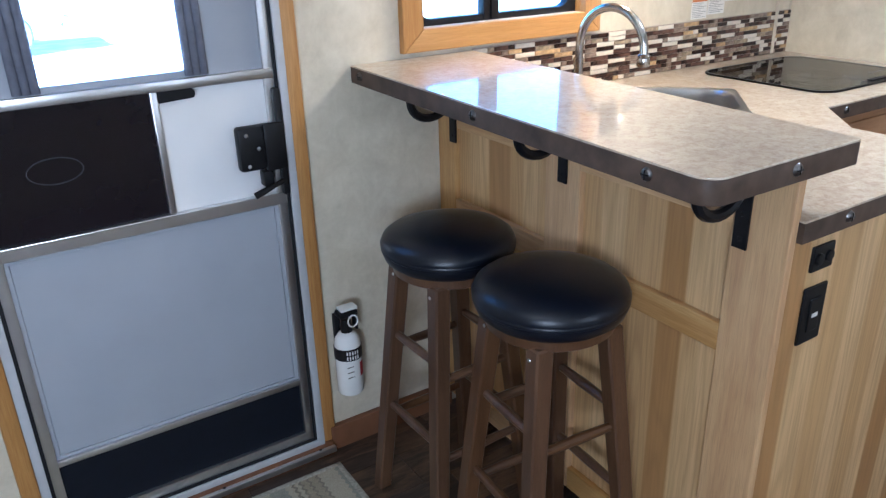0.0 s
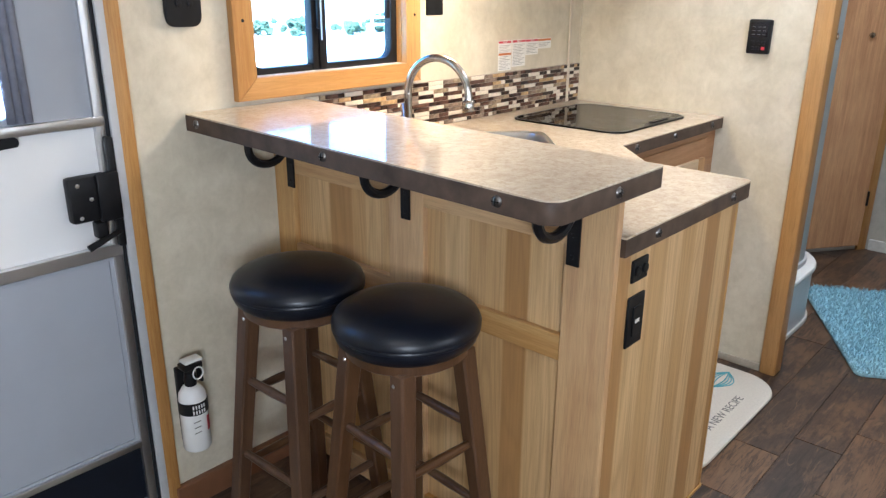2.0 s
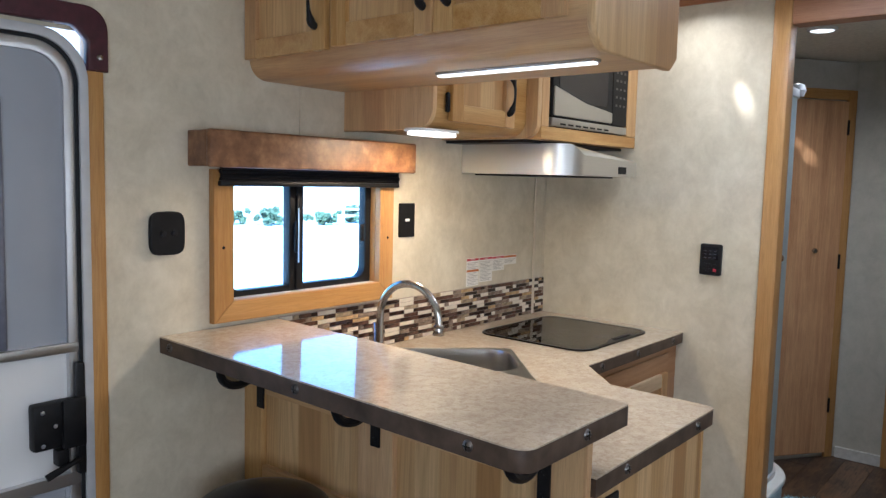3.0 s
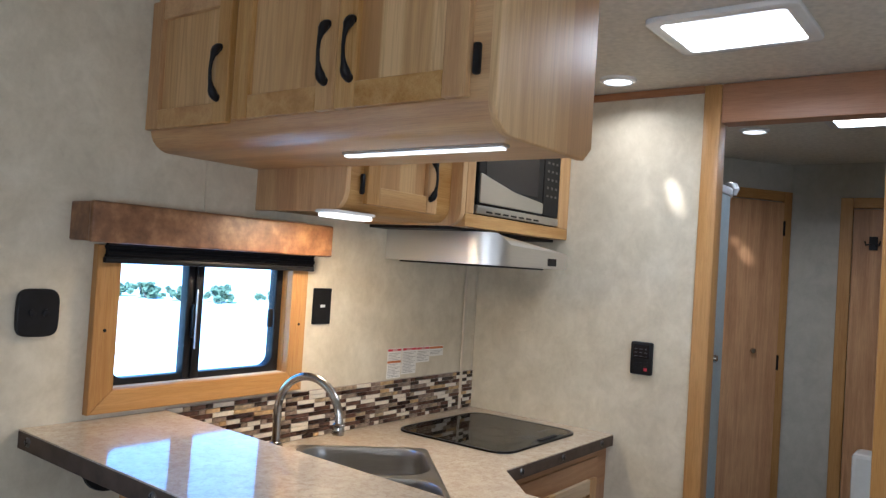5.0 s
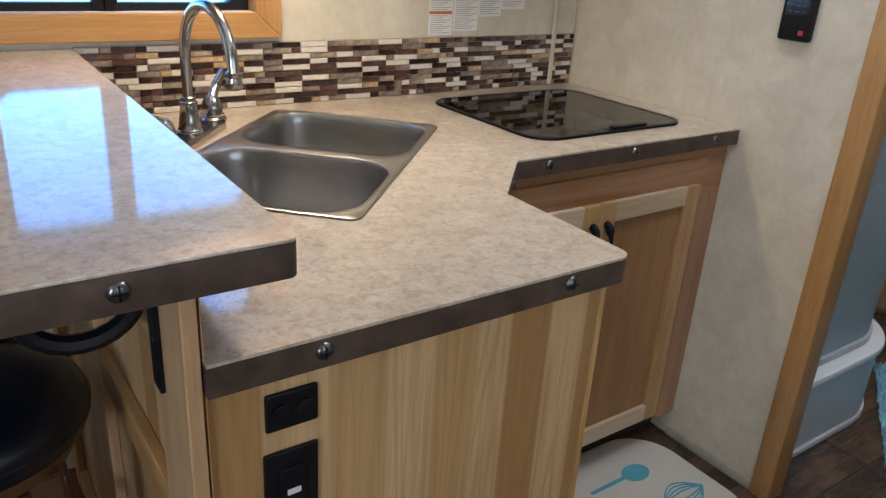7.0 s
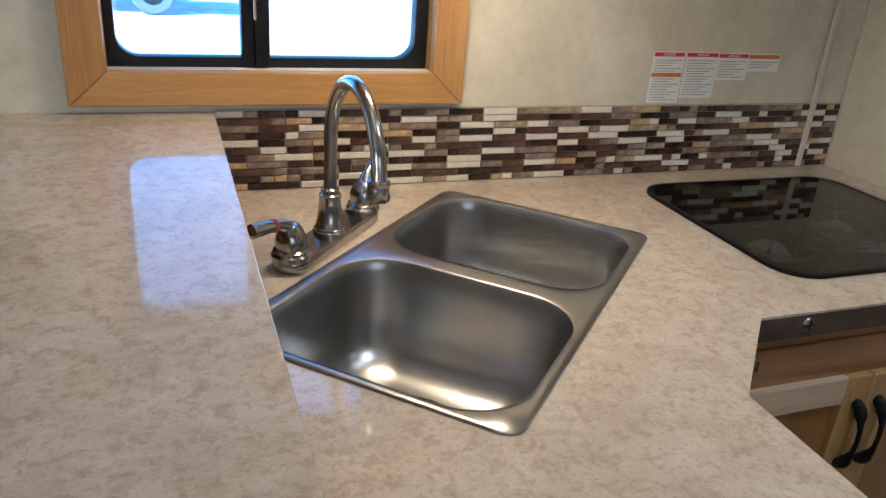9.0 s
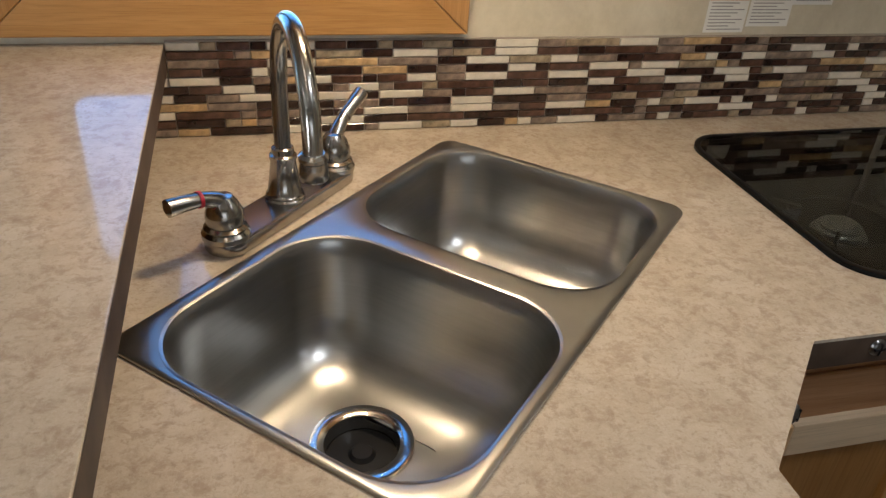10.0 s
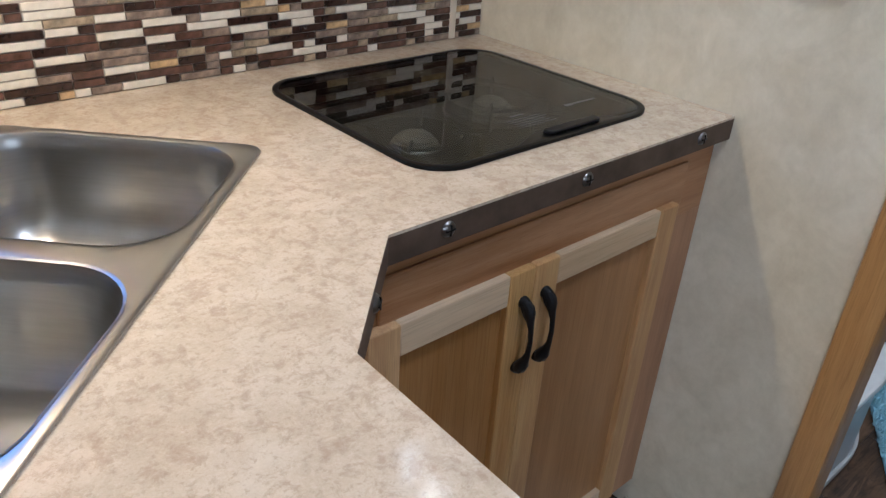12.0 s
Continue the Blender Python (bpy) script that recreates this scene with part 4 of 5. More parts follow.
part("lid_handle", prism(rounded([(2.925, 1.711), (3.035, 1.711), (3.045, 1.729), (2.915, 1.729)], 0.006, 4), 0.9463, 0.9512, 0.002), black_plastic, hob)
for k in range(5):
    part("lettering", box(2.905, 2.985 - 0.006 * (k % 3), 1.757 + 0.0075 * k, 1.7588 + 0.0075 * k, 0.9459, 0.9461), ink, hob)
part("lettering", box(2.925, 2.955, 1.800, 1.8035, 0.9459, 0.9461), ink, hob)
part("emblem", box(3.045, 3.062, 1.788, 1.797, 0.9459, 0.9461), ink, hob)
part("emblem", box(3.064, 3.122, 1.790, 1.795, 0.9459, 0.9461), ink, hob)


# ---- peninsula and base cabinets ----
pen = thing("peninsula_cabinet", (2.0, 1.7, 0.0), label="light hickory peninsula cabinet with framed bar panel", category="cabinet")
PX = 1.752
part("bar_panel_back", box(PX + 0.0140, PX + 0.0161, 1.185, 2.238, 0.06, 1.034), wood_panel, pen)
for y0, y1 in ((1.172, 1.285), (1.672, 1.785), (2.160, 2.238)):
    part("stile", box(PX - 0.004, PX + 0.0139, y0, y1, 0.056, 1.034, 0.0025), wood_z, pen)
for z0, z1 in ((0.056, 0.118), (0.648, 0.706), (0.905, 0.952), (1.0, 1.034)):
    for y0, y1 in ((1.285, 1.672), (1.785, 2.160)):
        part("rail", box(PX - 0.003, PX + 0.0139, y0, y1, z0, z1, 0.0025), wood_y, pen)
part("end_post", box(PX + 0.0162, 1.7695, 1.174, 1.21, 0.056, 1.034, 0.002), oak_z, pen)
part("post_foot", box(PX - 0.004, PX + 0.024, 1.172, 1.19, 0.04, 0.0555, 0.003), wood_z, pen)
part("end_panel", box(1.770, 2.352, 1.183, 1.198, 0.062, 0.8995, 0.001), wood_panel, pen, "hickory veneer end panel with vertical plank figure")
part("corner_bead", box(2.352, 2.364, 1.182, 1.200, 0.062, 0.8995, 0.002), wood_z, pen)
part("bottom_bead", box(1.790, 2.364, 1.178, 1.1828, 0.056, 0.066, 0.0015), wood_x, pen)
part("side_panel", box(2.350, 2.364, 1.2005, 1.47, 0.062, 0.8995), wood_z, pen)
part("toe_kick", box(1.83, 2.30, 1.25, 2.1, 0.0, 0.062), plain("dark_toe_kick", (0.03, 0.022, 0.018), 0.8), pen)
bb = prism([(2.350, 1.47), (2.366, 1.47), (2.538, 1.647), (2.528, 1.657)], 0.062, 0.8995)
part("angle_panel", bb, wood_z, pen)

for by in (1.263, 1.725, 2.161):
    br = thing("bar_bracket", (PX - 0.004, by, 0.95), label="black iron horseshoe bracket under the bar top", category="bracket", group="bar brackets")
    part("plate", box(PX - 0.0095, PX - 0.0042, by - 0.0145, by + 0.0145, 0.866, 1.0335, 0.001), black_metal, br)
    part("top_plate", box(PX - 0.15, PX - 0.0095, by - 0.015, by + 0.015, 1.0285, 1.0336, 0.001), black_metal, br)
    pts = [(PX - 0.020, by, 1.026)]
    for k in range(0, 13):
        a = math.pi * k / 12
        pts.append((PX - 0.077 + 0.057 * math.cos(a), by, 0.990 - 0.048 * math.sin(a)))
    pts.append((PX - 0.134, by, 1.026))
    t2 = tube(pts, 0.011, 8)
    part("horseshoe", t2, black_metal, br)
    for sz in (0.885, 0.93):
        part("screw", lathe([(0, 0.002), (0.004, 0.0015), (0.005, 0)], 10, pose(PX - 0.0095, by, sz, 90, 0, -90)), black_plastic, br)


def placed(b, m):
    b.transform(m)
    return b


def cab_handle(parent, m, high=0.115):
    """An arched black pull with spread feet, along local z, standing out along -y."""
    z = high / 2
    pts = [(0, -0.005, -z), (0, -0.011, -z + 0.006), (0, -0.015, -z + 0.014), (0, -0.0185, -z + 0.024), (0, -0.022, -z * 0.35), (0, -0.0235, 0),
           (0, -0.022, z * 0.35), (0, -0.0185, z - 0.024), (0, -0.015, z - 0.014), (0, -0.011, z - 0.006), (0, -0.005, z)]
    b = tube(pts, [0.009, 0.0105, 0.0098, 0.0062, 0.0042, 0.0038, 0.0042, 0.0062, 0.0098, 0.0105, 0.009], 10, m=m)
    for s in (-1, 1):
        b = lathe([(0.0095, 0.0), (0.0095, 0.004), (0.0065, 0.012), (0, 0.013)], 12, m @ pose(0, 0, s * z, 90), b)
    part("handle", b, black_metal, parent, "black arched pull")


def shaker_door(parent, m, w, h, handle=None, stile=0.052, panel=None, rails=None):
    """A framed door w wide and h high whose front lies in local y = 0, from the lower left corner."""
    t = 0.018
    d = part("door", placed(box(stile - 0.003, w - stile + 0.003, 0.0125, 0.0165, stile - 0.003, h - stile + 0.003), m), panel or wood_panel, parent, "framed hickory cabinet door")
    for x0, x1 in ((0, stile), (w - stile, w)):
        part("stile", placed(box(x0, x1, 0, t, 0, h, 0.003), m), wood_z, d)
    for z0, z1 in ((0, stile), (h - stile, h)):
        part("rail", placed(box(stile, w - stile, 0.001, t, z0, z1, 0.0025), m), rails or wood_x, d)
    if handle:
        cab_handle(d, m @ pose(handle[0], 0, handle[1]))
    return d


base = thing("stove_cabinet", (2.9, 1.9, 0.0), label="two-door hickory base cabinet under the cooktop", category="cabinet")
FY = 1.634
part("face_frame", box(2.54, 3.268, FY, FY + 0.018, 0.765, 0.8995, 0.001), face_x, base)
part("face_frame", box(3.19, 3.268, FY, FY + 0.018, 0.085, 0.765, 0.001), face_z, base)
part("face_frame", box(2.52, 2.57, FY + 0.002, FY + 0.018, 0.085, 0.765, 0.001), face_z, base)
part("top_rail", box(2.545, 3.188, FY - 0.006, FY - 0.0002, 0.768, 0.873, 0.003), face_rail, base)
part("body", box(2.54, 3.268, FY + 0.0182, 2.235, 0.085, 0.16), wood_x, base)
part("toe_kick", box(2.45, 3.266, 1.70, 1.72, 0.0, 0.085), plain("toe_board", (0.05, 0.035, 0.026), 0.8), base)
pale_rail = wood("pale_hickory_rail", (0.50, 0.36, 0.215), (0.62, 0.47, 0.30), (0.70, 0.56, 0.38), "x", stripe=10)
shaker_door(base, pose(2.520, FY - 0.019, 0.115), 0.291, 0.691, (0.270, 0.582), 0.05, panel=wood_inset, rails=pale_rail)
shaker_door(base, pose(2.813, FY - 0.019, 0.115), 0.350, 0.691, (0.023, 0.582), 0.05, panel=wood_inset, rails=pale_rail)

# switch plates on the peninsula
ol = thing("power_outlet", (1.865, 1.183, 0.85), label="black double socket on the hickory end panel", category="outlet")
part("plate", box(1.833, 1.897, 1.1765, 1.1828, 0.824, 0.873, 0.003), black_plastic, ol)
for sx in (1.850, 1.880):
    part("socket", lathe([(0.011, 0), (0.011, 0.004), (0.008, 0.005), (0.0, 0.003)], 16, pose(sx, 1.1765, 0.8485, 90)), black_plastic, ol)
sw = thing("light_switch", (1.88, 1.183, 0.73), label="black rocker switch plate with a white marker", category="switch")
part("plate", box(1.829, 1.897, 1.177, 1.1828, 0.680, 0.794, 0.003), black_plastic, sw)
part("rocker", box(1.847, 1.879, 1.1735, 1.1772, 0.704, 0.770, 0.002), black_plastic, sw)
part("marker", box(1.855, 1.872, 1.1728, 1.1737, 0.733, 0.741), white_paint, sw)


# ---- backsplash ----
bs = thing("tile_backsplash", (2.58, YW, 0.94), label="mosaic backsplash of brown, cream and amber glass strips", category="backsplash")
part("grout_bed", box(1.8635, 3.268, YW - 0.004, YW - 0.0005, 0.941, 1.0895, 0, box(1.77, 1.8635, YW - 0.004, YW - 0.0005, 0.941, 1.034)), grout, bs)
strip = thing("trim_strip", (3.185, YW, 1.0), label="cream plastic seam strip over the wall and tiles", category="trim")
part("strip", box(3.175, 3.192, YW - 0.011, YW - 0.0045, 0.9412, 1.66, 0.003), cream, strip)

# ---- wall plates, stickers ----
wsw = thing("light_switch", (2.40, YW, 1.35), label="black switch plate on the wallpaper by the window", category="switch")
part("plate", box(2.358, 2.436, YW - 0.006, YW - 0.0005, 1.296, 1.410, 0.003), black_plastic, wsw)
part("marker", box(2.388, 2.408, YW - 0.0072, YW - 0.006, 1.349, 1.358), white_paint, wsw)
dsp = thing("wall_socket", (1.516, YW, 1.34), label="black rounded wall plate with two small knobs", category="socket")
b = prism([(1.516 + 0.047 * math.copysign(abs(math.cos(a)) ** 0.45, math.cos(a)), 1.343 + 0.054 * math.copysign(abs(math.sin(a)) ** 0.45, math.sin(a))) for a in [2 * math.pi * k / 40 for k in range(40)]], 0, 0.014, 0.004)
b.transform(Matrix(((1, 0, 0, 0), (0, 0, -1, YW - 0.0005), (0, 1, 0, 0), (0, 0, 0, 1))))
part("plate", b, black_plastic, dsp)
for sx in (1.502, 1.532):
    part("knob", lathe([(0.008, 0), (0.008, 0.003), (0.006, 0.004), (0, 0.004)], 14, pose(sx, YW - 0.0145, 1.343, 90)), black_metal, dsp)
ts = thing("control_panel", (XW, 1.515, 1.22), label="small black control panel with buttons on the partition", category="control panel")
part("case", box(XW - 0.022, XW - 0.0005, 1.478, 1.556, 1.168, 1.282, 0.006), black_plastic, ts)
part("screen", box(XW - 0.0232, XW - 0.022, 1.488, 1.546, 1.225, 1.272), screen_mat, ts)
for k in range(3):
    for j in range(2):
        part("button", box(XW - 0.0245, XW - 0.022, 1.492 + 0.018 * k, 1.504 + 0.018 * k, 1.182 + 0.018 * j, 1.193 + 0.018 * j, 0.001), red_mat if (k == 0 and j == 0) else black_metal, ts)

for k in range(3):
    for j in range(3):
        part("key_mark", box(XW - 0.0236, XW - 0.0232, 1.494 + 0.018 * k, 1.504 + 0.018 * k, 1.232 + 0.0125 * j, 1.2332 + 0.0125 * j), ink, ts)

stk = [(2.735, 2.812, 1.094, 1.200, red_mat), (2.815, 2.898, 1.104, 1.200, red_mat), (2.897, 2.978, 1.141, 1.199, red_mat), (2.975, 3.062, 1.160, 1.198, orange_mat)]
for i, (x0, x1, z0, z1, head) in enumerate(stk):
    y = YW - 0.0008 - 0.0004 * (i % 2)
    s = thing("warning_sticker", ((x0 + x1) / 2, YW, z0), label="white warning sticker with small grey print", category="sticker", group="warning stickers")
    part("sheet", box(x0, x1, y - 0.0003, y, z0, z1), paper, s)
    part("heading", box(x0 + 0.002, x1 - 0.002, y - 0.0006, y - 0.0003, z1 - 0.010, z1 - 0.002), head, s)
    b, z, k = None, z1 - 0.017, 0
    while z > z0 + 0.006:
        b = box(x0 + 0.006, x1 - 0.006 - 0.012 * ((k * 7) % 3), y - 0.0005, y - 0.0003, z - 0.0018, z, 0, b)
        z -= 0.0055
        k += 1
    part("small_print", b, print_grey, s)
    if i < 3:
        bar_text("DANGER", 0.0072, pose((x0 + x1) / 2, y - 0.0006, z1 - 0.006, 90), white_paint, s, "heading_text")
    if i == 0:
        part("heading", box(x0 + 0.002, x1 - 0.002, y - 0.0006, y - 0.0003, z1 - 0.052, z1 - 0.044), orange_mat, s)


# ---- upper cabinets ----
UX = 1.765
up = thing("bar_wall_cabinet", (1.95, 1.73, 1.75), label="light hickory wall cabinet hung over the breakfast bar", category="cabinet")
# rounded lower nose: the bottom curves up to the face
prof = [(UX, 2.172), (UX, 1.80)] + [(UX + 0.055 - 0.055 * math.cos(a), 1.80 - 0.052 * math.sin(a)) for a in [radians(10 * k) for k in range(1, 10)]] + [(2.12, 1.748), (2.12, 2.172)]
def side_prism(pts, y0, y1, r=0.0):
    b = prism([(p[0], p[1]) for p in pts][::-1], 0, y1 - y0, r)
    b.transform(Matrix(((1, 0, 0, 0), (0, 0, 1, y0), (0, 1, 0, 0), (0, 0, 0, 1))))
    bmesh.ops.recalc_face_normals(b, faces=b.faces[:])
    return b
part("body", side_prism(prof, 1.222, 2.238), wood_y, up)
endp = [(UX - 0.004, 2.173)] + [(UX - 0.004 + 0.06 - 0.06 * math.cos(a), 1.80 - 0.062 * math.sin(a)) for a in [radians(10 * k) for k in range(0, 10)]] + [(2.10, 1.738), (2.132, 1.765), (2.132, 2.173)]
part("end_panel", side_prism(endp, 1.203, 1.221, 0.003), wood_panel, up, "rounded hickory end panel")
MW = Matrix.Rotation(radians(-90), 4, "Z")
dm = lambda y, z: Matrix.Translation((UX - 0.019, y, z)) @ MW
shaker_door(up, dm(2.236, 1.796), 0.318, 0.32, (0.284, 0.115), 0.048)
shaker_door(up, dm(1.898, 1.800), 0.318, 0.32, (0.292, 0.115), 0.052)
shaker_door(up, dm(1.577, 1.800), 0.318, 0.32, (0.040, 0.115), 0.052)
for z in (1.866, 2.06):
    part("hinge", box(UX - 0.014, UX - 0.001, 1.238, 1.252, z - 0.028, z + 0.028, 0.004), black_metal, up, "black hinge")
part("top_trim", box(UX - 0.006, UX + 0.01, 1.2, 2.238, 2.135, 2.173, 0.003), wood_y, up)
led = thing("led_strip_light", (1.93, 1.5, 1.745), label="lit slim LED strip lamp under the wall cabinet", category="lamp")
part("housing", box(1.917, 1.943, 1.285, 1.715, 1.741, 1.7478, 0.001), alu, led)
part("diffuser", box(1.920, 1.940, 1.290, 1.710, 1.7365, 1.7408, 0.001), led_glow, led, "glowing diffuser")

c2 = thing("window_wall_cabinet", (2.33, 2.08, 1.63), label="hickory wall cabinet between the window and the range hood", category="cabinet")
prof2 = [(1.885, 2.172), (1.885, 1.69)] + [(1.885 + 0.055 - 0.055 * math.cos(a), 1.69 - 0.055 * math.sin(a)) for a in [radians(15 * k) for k in range(1, 7)]] + [(2.238, 1.635), (2.238, 2.172)]
def end_prism(pts, x0, x1, r=0.0):
    b = prism(pts, 0, x1 - x0, r)
    b.transform(Matrix(((0, 0, 1, x0), (1, 0, 0, 0), (0, 1, 0, 0), (0, 0, 0, 1))))
    bmesh.ops.recalc_face_normals(b, faces=b.faces[:])
    return b
part("body", end_prism(prof2, 2.125, 2.57), wood_x, c2)
part("side_panel", end_prism([(1.882, 2.173), (1.882, 1.69)] + [(1.882 + 0.06 - 0.06 * math.cos(a), 1.69 - 0.06 * math.sin(a)) for a in [radians(15 * k) for k in range(1, 7)]] + [(2.238, 1.63), (2.238, 2.173)], 2.108, 2.1248, 0.002), wood_z, c2)
shaker_door(c2, pose(2.175, 1.866, 1.655), 0.305, 0.48, (0.27, 0.10), 0.05)
part("hinge", box(2.160, 2.172, 1.872, 1.884, 1.68, 1.735, 0.004), black_metal, c2, "black hinge")
pk = thing("puck_light", (2.18, 1.945, 1.62), label="lit oval twin light under the wall cabinet", category="lamp")
part("housing", prism(rounded([(2.085, 1.90), (2.275, 1.90), (2.275, 1.99), (2.085, 1.99)], 0.042, 8), 1.6255, 1.6345, 0.003), white_paint, pk)
part("lens", prism(rounded([(2.094, 1.908), (2.266, 1.908), (2.266, 1.982), (2.094, 1.982)], 0.034, 8), 1.6155, 1.6253, 0.003), puck_glow, pk, "glowing lens")

mc = thing("microwave_cabinet", (2.91, 2.04, 1.6), label="hickory cabinet that frames the built-in microwave", category="cabinet")
part("side_panel", end_prism([(1.842, 2.172), (1.842, 1.72)] + [(1.842 + 0.055 - 0.055 * math.cos(a), 1.68 - 0.05 * math.sin(a)) for a in [radians(15 * k) for k in range(1, 7)]] + [(2.238, 1.63), (2.238, 2.172)], 2.571, 2.594, 0.002), wood_z, mc)
part("bottom_rail", box(2.595, 3.268, 1.842, 2.236, 1.630, 1.672, 0.003), wood_x, mc)
part("stile", box(2.595, 2.64, 1.842, 1.862, 1.672, 2.172, 0.003), wood_z, mc)
part("stile", box(3.19, 3.268, 1.842, 1.862, 1.672, 2.172, 0.003), wood_z, mc)
part("top_rail", box(2.64, 3.19, 1.842, 1.862, 2.01, 2.172, 0.003), wood_x, mc)
# black sheet stands in for the shade in the gap over the hood
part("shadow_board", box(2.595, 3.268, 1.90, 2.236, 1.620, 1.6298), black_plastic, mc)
mw = thing("microwave", (2.91, 2.0, 1.672), label="built-in microwave with black glass door and steel trim", category="microwave")
part("body", box(2.645, 3.185, 1.853, 2.20, 1.6735, 2.005, 0.003), black_plastic, mw)
dd = part("door", box(2.650, 3.06, 1.838, 1.8525, 1.705, 2.0, 0.004), black_plastic, mw, "black microwave door")
part("window", box(2.69, 3.02, 1.8365, 1.8378, 1.765, 1.96), screen_mat, dd)
b = prism(rounded([(2.655, 1.71), (3.055, 1.71), (3.055, 1.748), (2.86, 1.765), (2.655, 1.805)], 0.006, 3), 0, 0.006, 0.002)
b.transform(Matrix(((1, 0, 0, 0), (0, 0, -1, 1.838), (0, 1, 0, 0), (0, 0, 0, 1))))
part("steel_trim", b, steel_rim, dd, "curved steel trim")
cp = part("control_panel", box(3.063, 3.18, 1.838, 1.8525, 1.705, 2.0, 0.004), black_plastic, mw)
for k in range(5):
    for j in range(3):
        part("key", box(3.084 + 0.030 * j, 3.098 + 0.030 * j, 1.8365, 1.8382, 1.775 + 0.03 * k, 1.783 + 0.03 * k), pewter, cp)
part("lower_trim", box(2.650, 3.18, 1.836, 1.8525, 1.676, 1.703, 0.003), steel_rim, mw, "steel trim")
for k in range(7):
    part("vent_slot", box(2.70 + 0.05 * k, 2.735 + 0.05 * k, 1.8352, 1.8362, 1.681, 1.687), black_plastic, mw)

hood = thing("range_hood", (2.95, 2.02, 1.52), label="brushed steel range hood over the cooktop", category="range hood")
# upright sides with a rounded corner; the top falls away to a low band along the front
plan = rounded([(2.69, 2.238), (2.69, 1.792), (3.20, 1.792), (3.20, 2.238)], [0, 0.10, 0.02, 0], 12)
shell = bmesh.new()
low_ring = [shell.verts.new((x, y, 1.517)) for x, y in plan]
top_ring = [shell.verts.new((x, y, 1.621 - 0.048 * min(1.0, max(0.0, (x - 2.735) / 0.075)) * (y < 1.95))) for x, y in plan]
for i in range(len(plan)):
    k = (i + 1) % len(plan)
    shell.faces.new((low_ring[i], low_ring[k], top_ring[k], top_ring[i]))
shell.faces.new(low_ring), shell.faces.new(top_ring)
bmesh.ops.recalc_face_normals(shell, faces=shell.faces[:])
part("shell", shell, hood_steel, hood)
part("underside", box(2.72, 3.17, 1.88, 2.20, 1.511, 1.5166, 0.001), black_plastic, hood)
part("switch", box(3.04, 3.10, 1.7895, 1.792, 1.527, 1.553, 0.001), black_plastic, hood, "black rocker switches")


# ---- ceiling lights and skylights ----
for lx, ly in LAMPS:
    d = thing("ceiling_light", (lx, ly, CEIL), label="lit round recessed ceiling light", category="ceiling light", group="ceiling lights")
    part("trim_ring", lathe([(0.062, 0.0), (0.060, -0.008), (0.048, -0.012), (0.046, -0.004)], 28, pose(lx, ly, CEIL)), white_paint, d)
    part("lens", lathe([(0.0, -0.014), (0.03, -0.013), (0.046, -0.008), (0.046, -0.003), (0, -0.003)], 28, pose(lx, ly, CEIL)), down_glow, d, "glowing lens")
for x0, x1, y0, y1 in ((2.535, 2.865, 0.905, 1.28), (3.80, 4.10, 0.80, 1.10)):
    v = thing("roof_vent", ((x0 + x1) / 2, (y0 + y1) / 2, CEIL), label="white roof vent frame with a bright daylight diffuser", category="skylight", group="roof vents")
    part("frame", prism(rounded([(x0, y0), (x1, y0), (x1, y1), (x0, y1)], 0.03, 6), CEIL - 0.016, CEIL, 0.004, holes=[rounded([(x0 + 0.035, y0 + 0.035), (x1 - 0.035, y0 + 0.035), (x1 - 0.035, y1 - 0.035), (x0 + 0.035, y1 - 0.035)], 0.015, 5)]), white_paint, v)
    part("diffuser", box(x0 + 0.028, x1 - 0.028, y0 + 0.028, y1 - 0.028, CEIL + 0.02, CEIL + 0.024), sky_glow, v, "bright translucent dome")


# ---- stools ----
def bar_stool(m):
    s = thing("bar_stool", label="walnut-stained bar stool with a round black padded seat", category="stool", group="bar stools")
    part("cushion", lathe([(0.0, 0.773), (0.06, 0.7725), (0.105, 0.768), (0.135, 0.760), (0.150, 0.749), (0.1565, 0.735), (0.1562, 0.729), (0.1545, 0.728), (0.1557, 0.725), (0.1557, 0.722), (0.1542, 0.7205), (0.1540, 0.716), (0.148, 0.700), (0.136, 0.690), (0.10, 0.687), (0, 0.687)], 48), leather, s, "black vinyl cushion with piped seam", local=True)
    part("seat_base", lathe([(0, 0.664), (0.125, 0.664), (0.13, 0.668), (0.13, 0.6868), (0, 0.6868)], 36), walnut, s, local=True)
    tops, feet = 0.083, 0.140
    for sx, sy in ((-1, -1), (1, -1), (1, 1), (-1, 1)):
        leg = part("leg", bar_between((sx * feet, sy * feet, 0.0), (sx * tops, sy * tops, 0.672), 0.036, 0.040, r=0.004), walnut, s, local=True)
        part("screw", lathe([(0, 0.002), (0.004, 0.0015), (0.005, 0)], 8, pose(sx * (tops + 0.0215), sy * (tops - 0.004), 0.645, 0, 90 * sx)), alu, leg, local=True)
    for (ax, ay), (bx, by), zs in (((-1, -1), (1, -1), (0.235, 0.44)), ((1, 1), (-1, 1), (0.235, 0.44)), ((-1, -1), (-1, 1), (0.275, 0.48)), ((1, -1), (1, 1), (0.275, 0.48))):
        for z in zs:
            k = feet + (tops - feet) * z / 0.672
            part("rung", tube([(ax * k, ay * k, z), ((ax + bx) * k / 2, (ay + by) * k / 2, z), (bx * k, by * k, z)], [0.009, 0.0115, 0.009], 10), walnut_x, s, local=True)
    s.matrix_basis = m
    return s


stool = bar_stool(pose(1.555, 1.535, 0, 0, 0, -4))
copy_thing(stool, pose(1.535, 1.872, 0, 0, 0, 1))

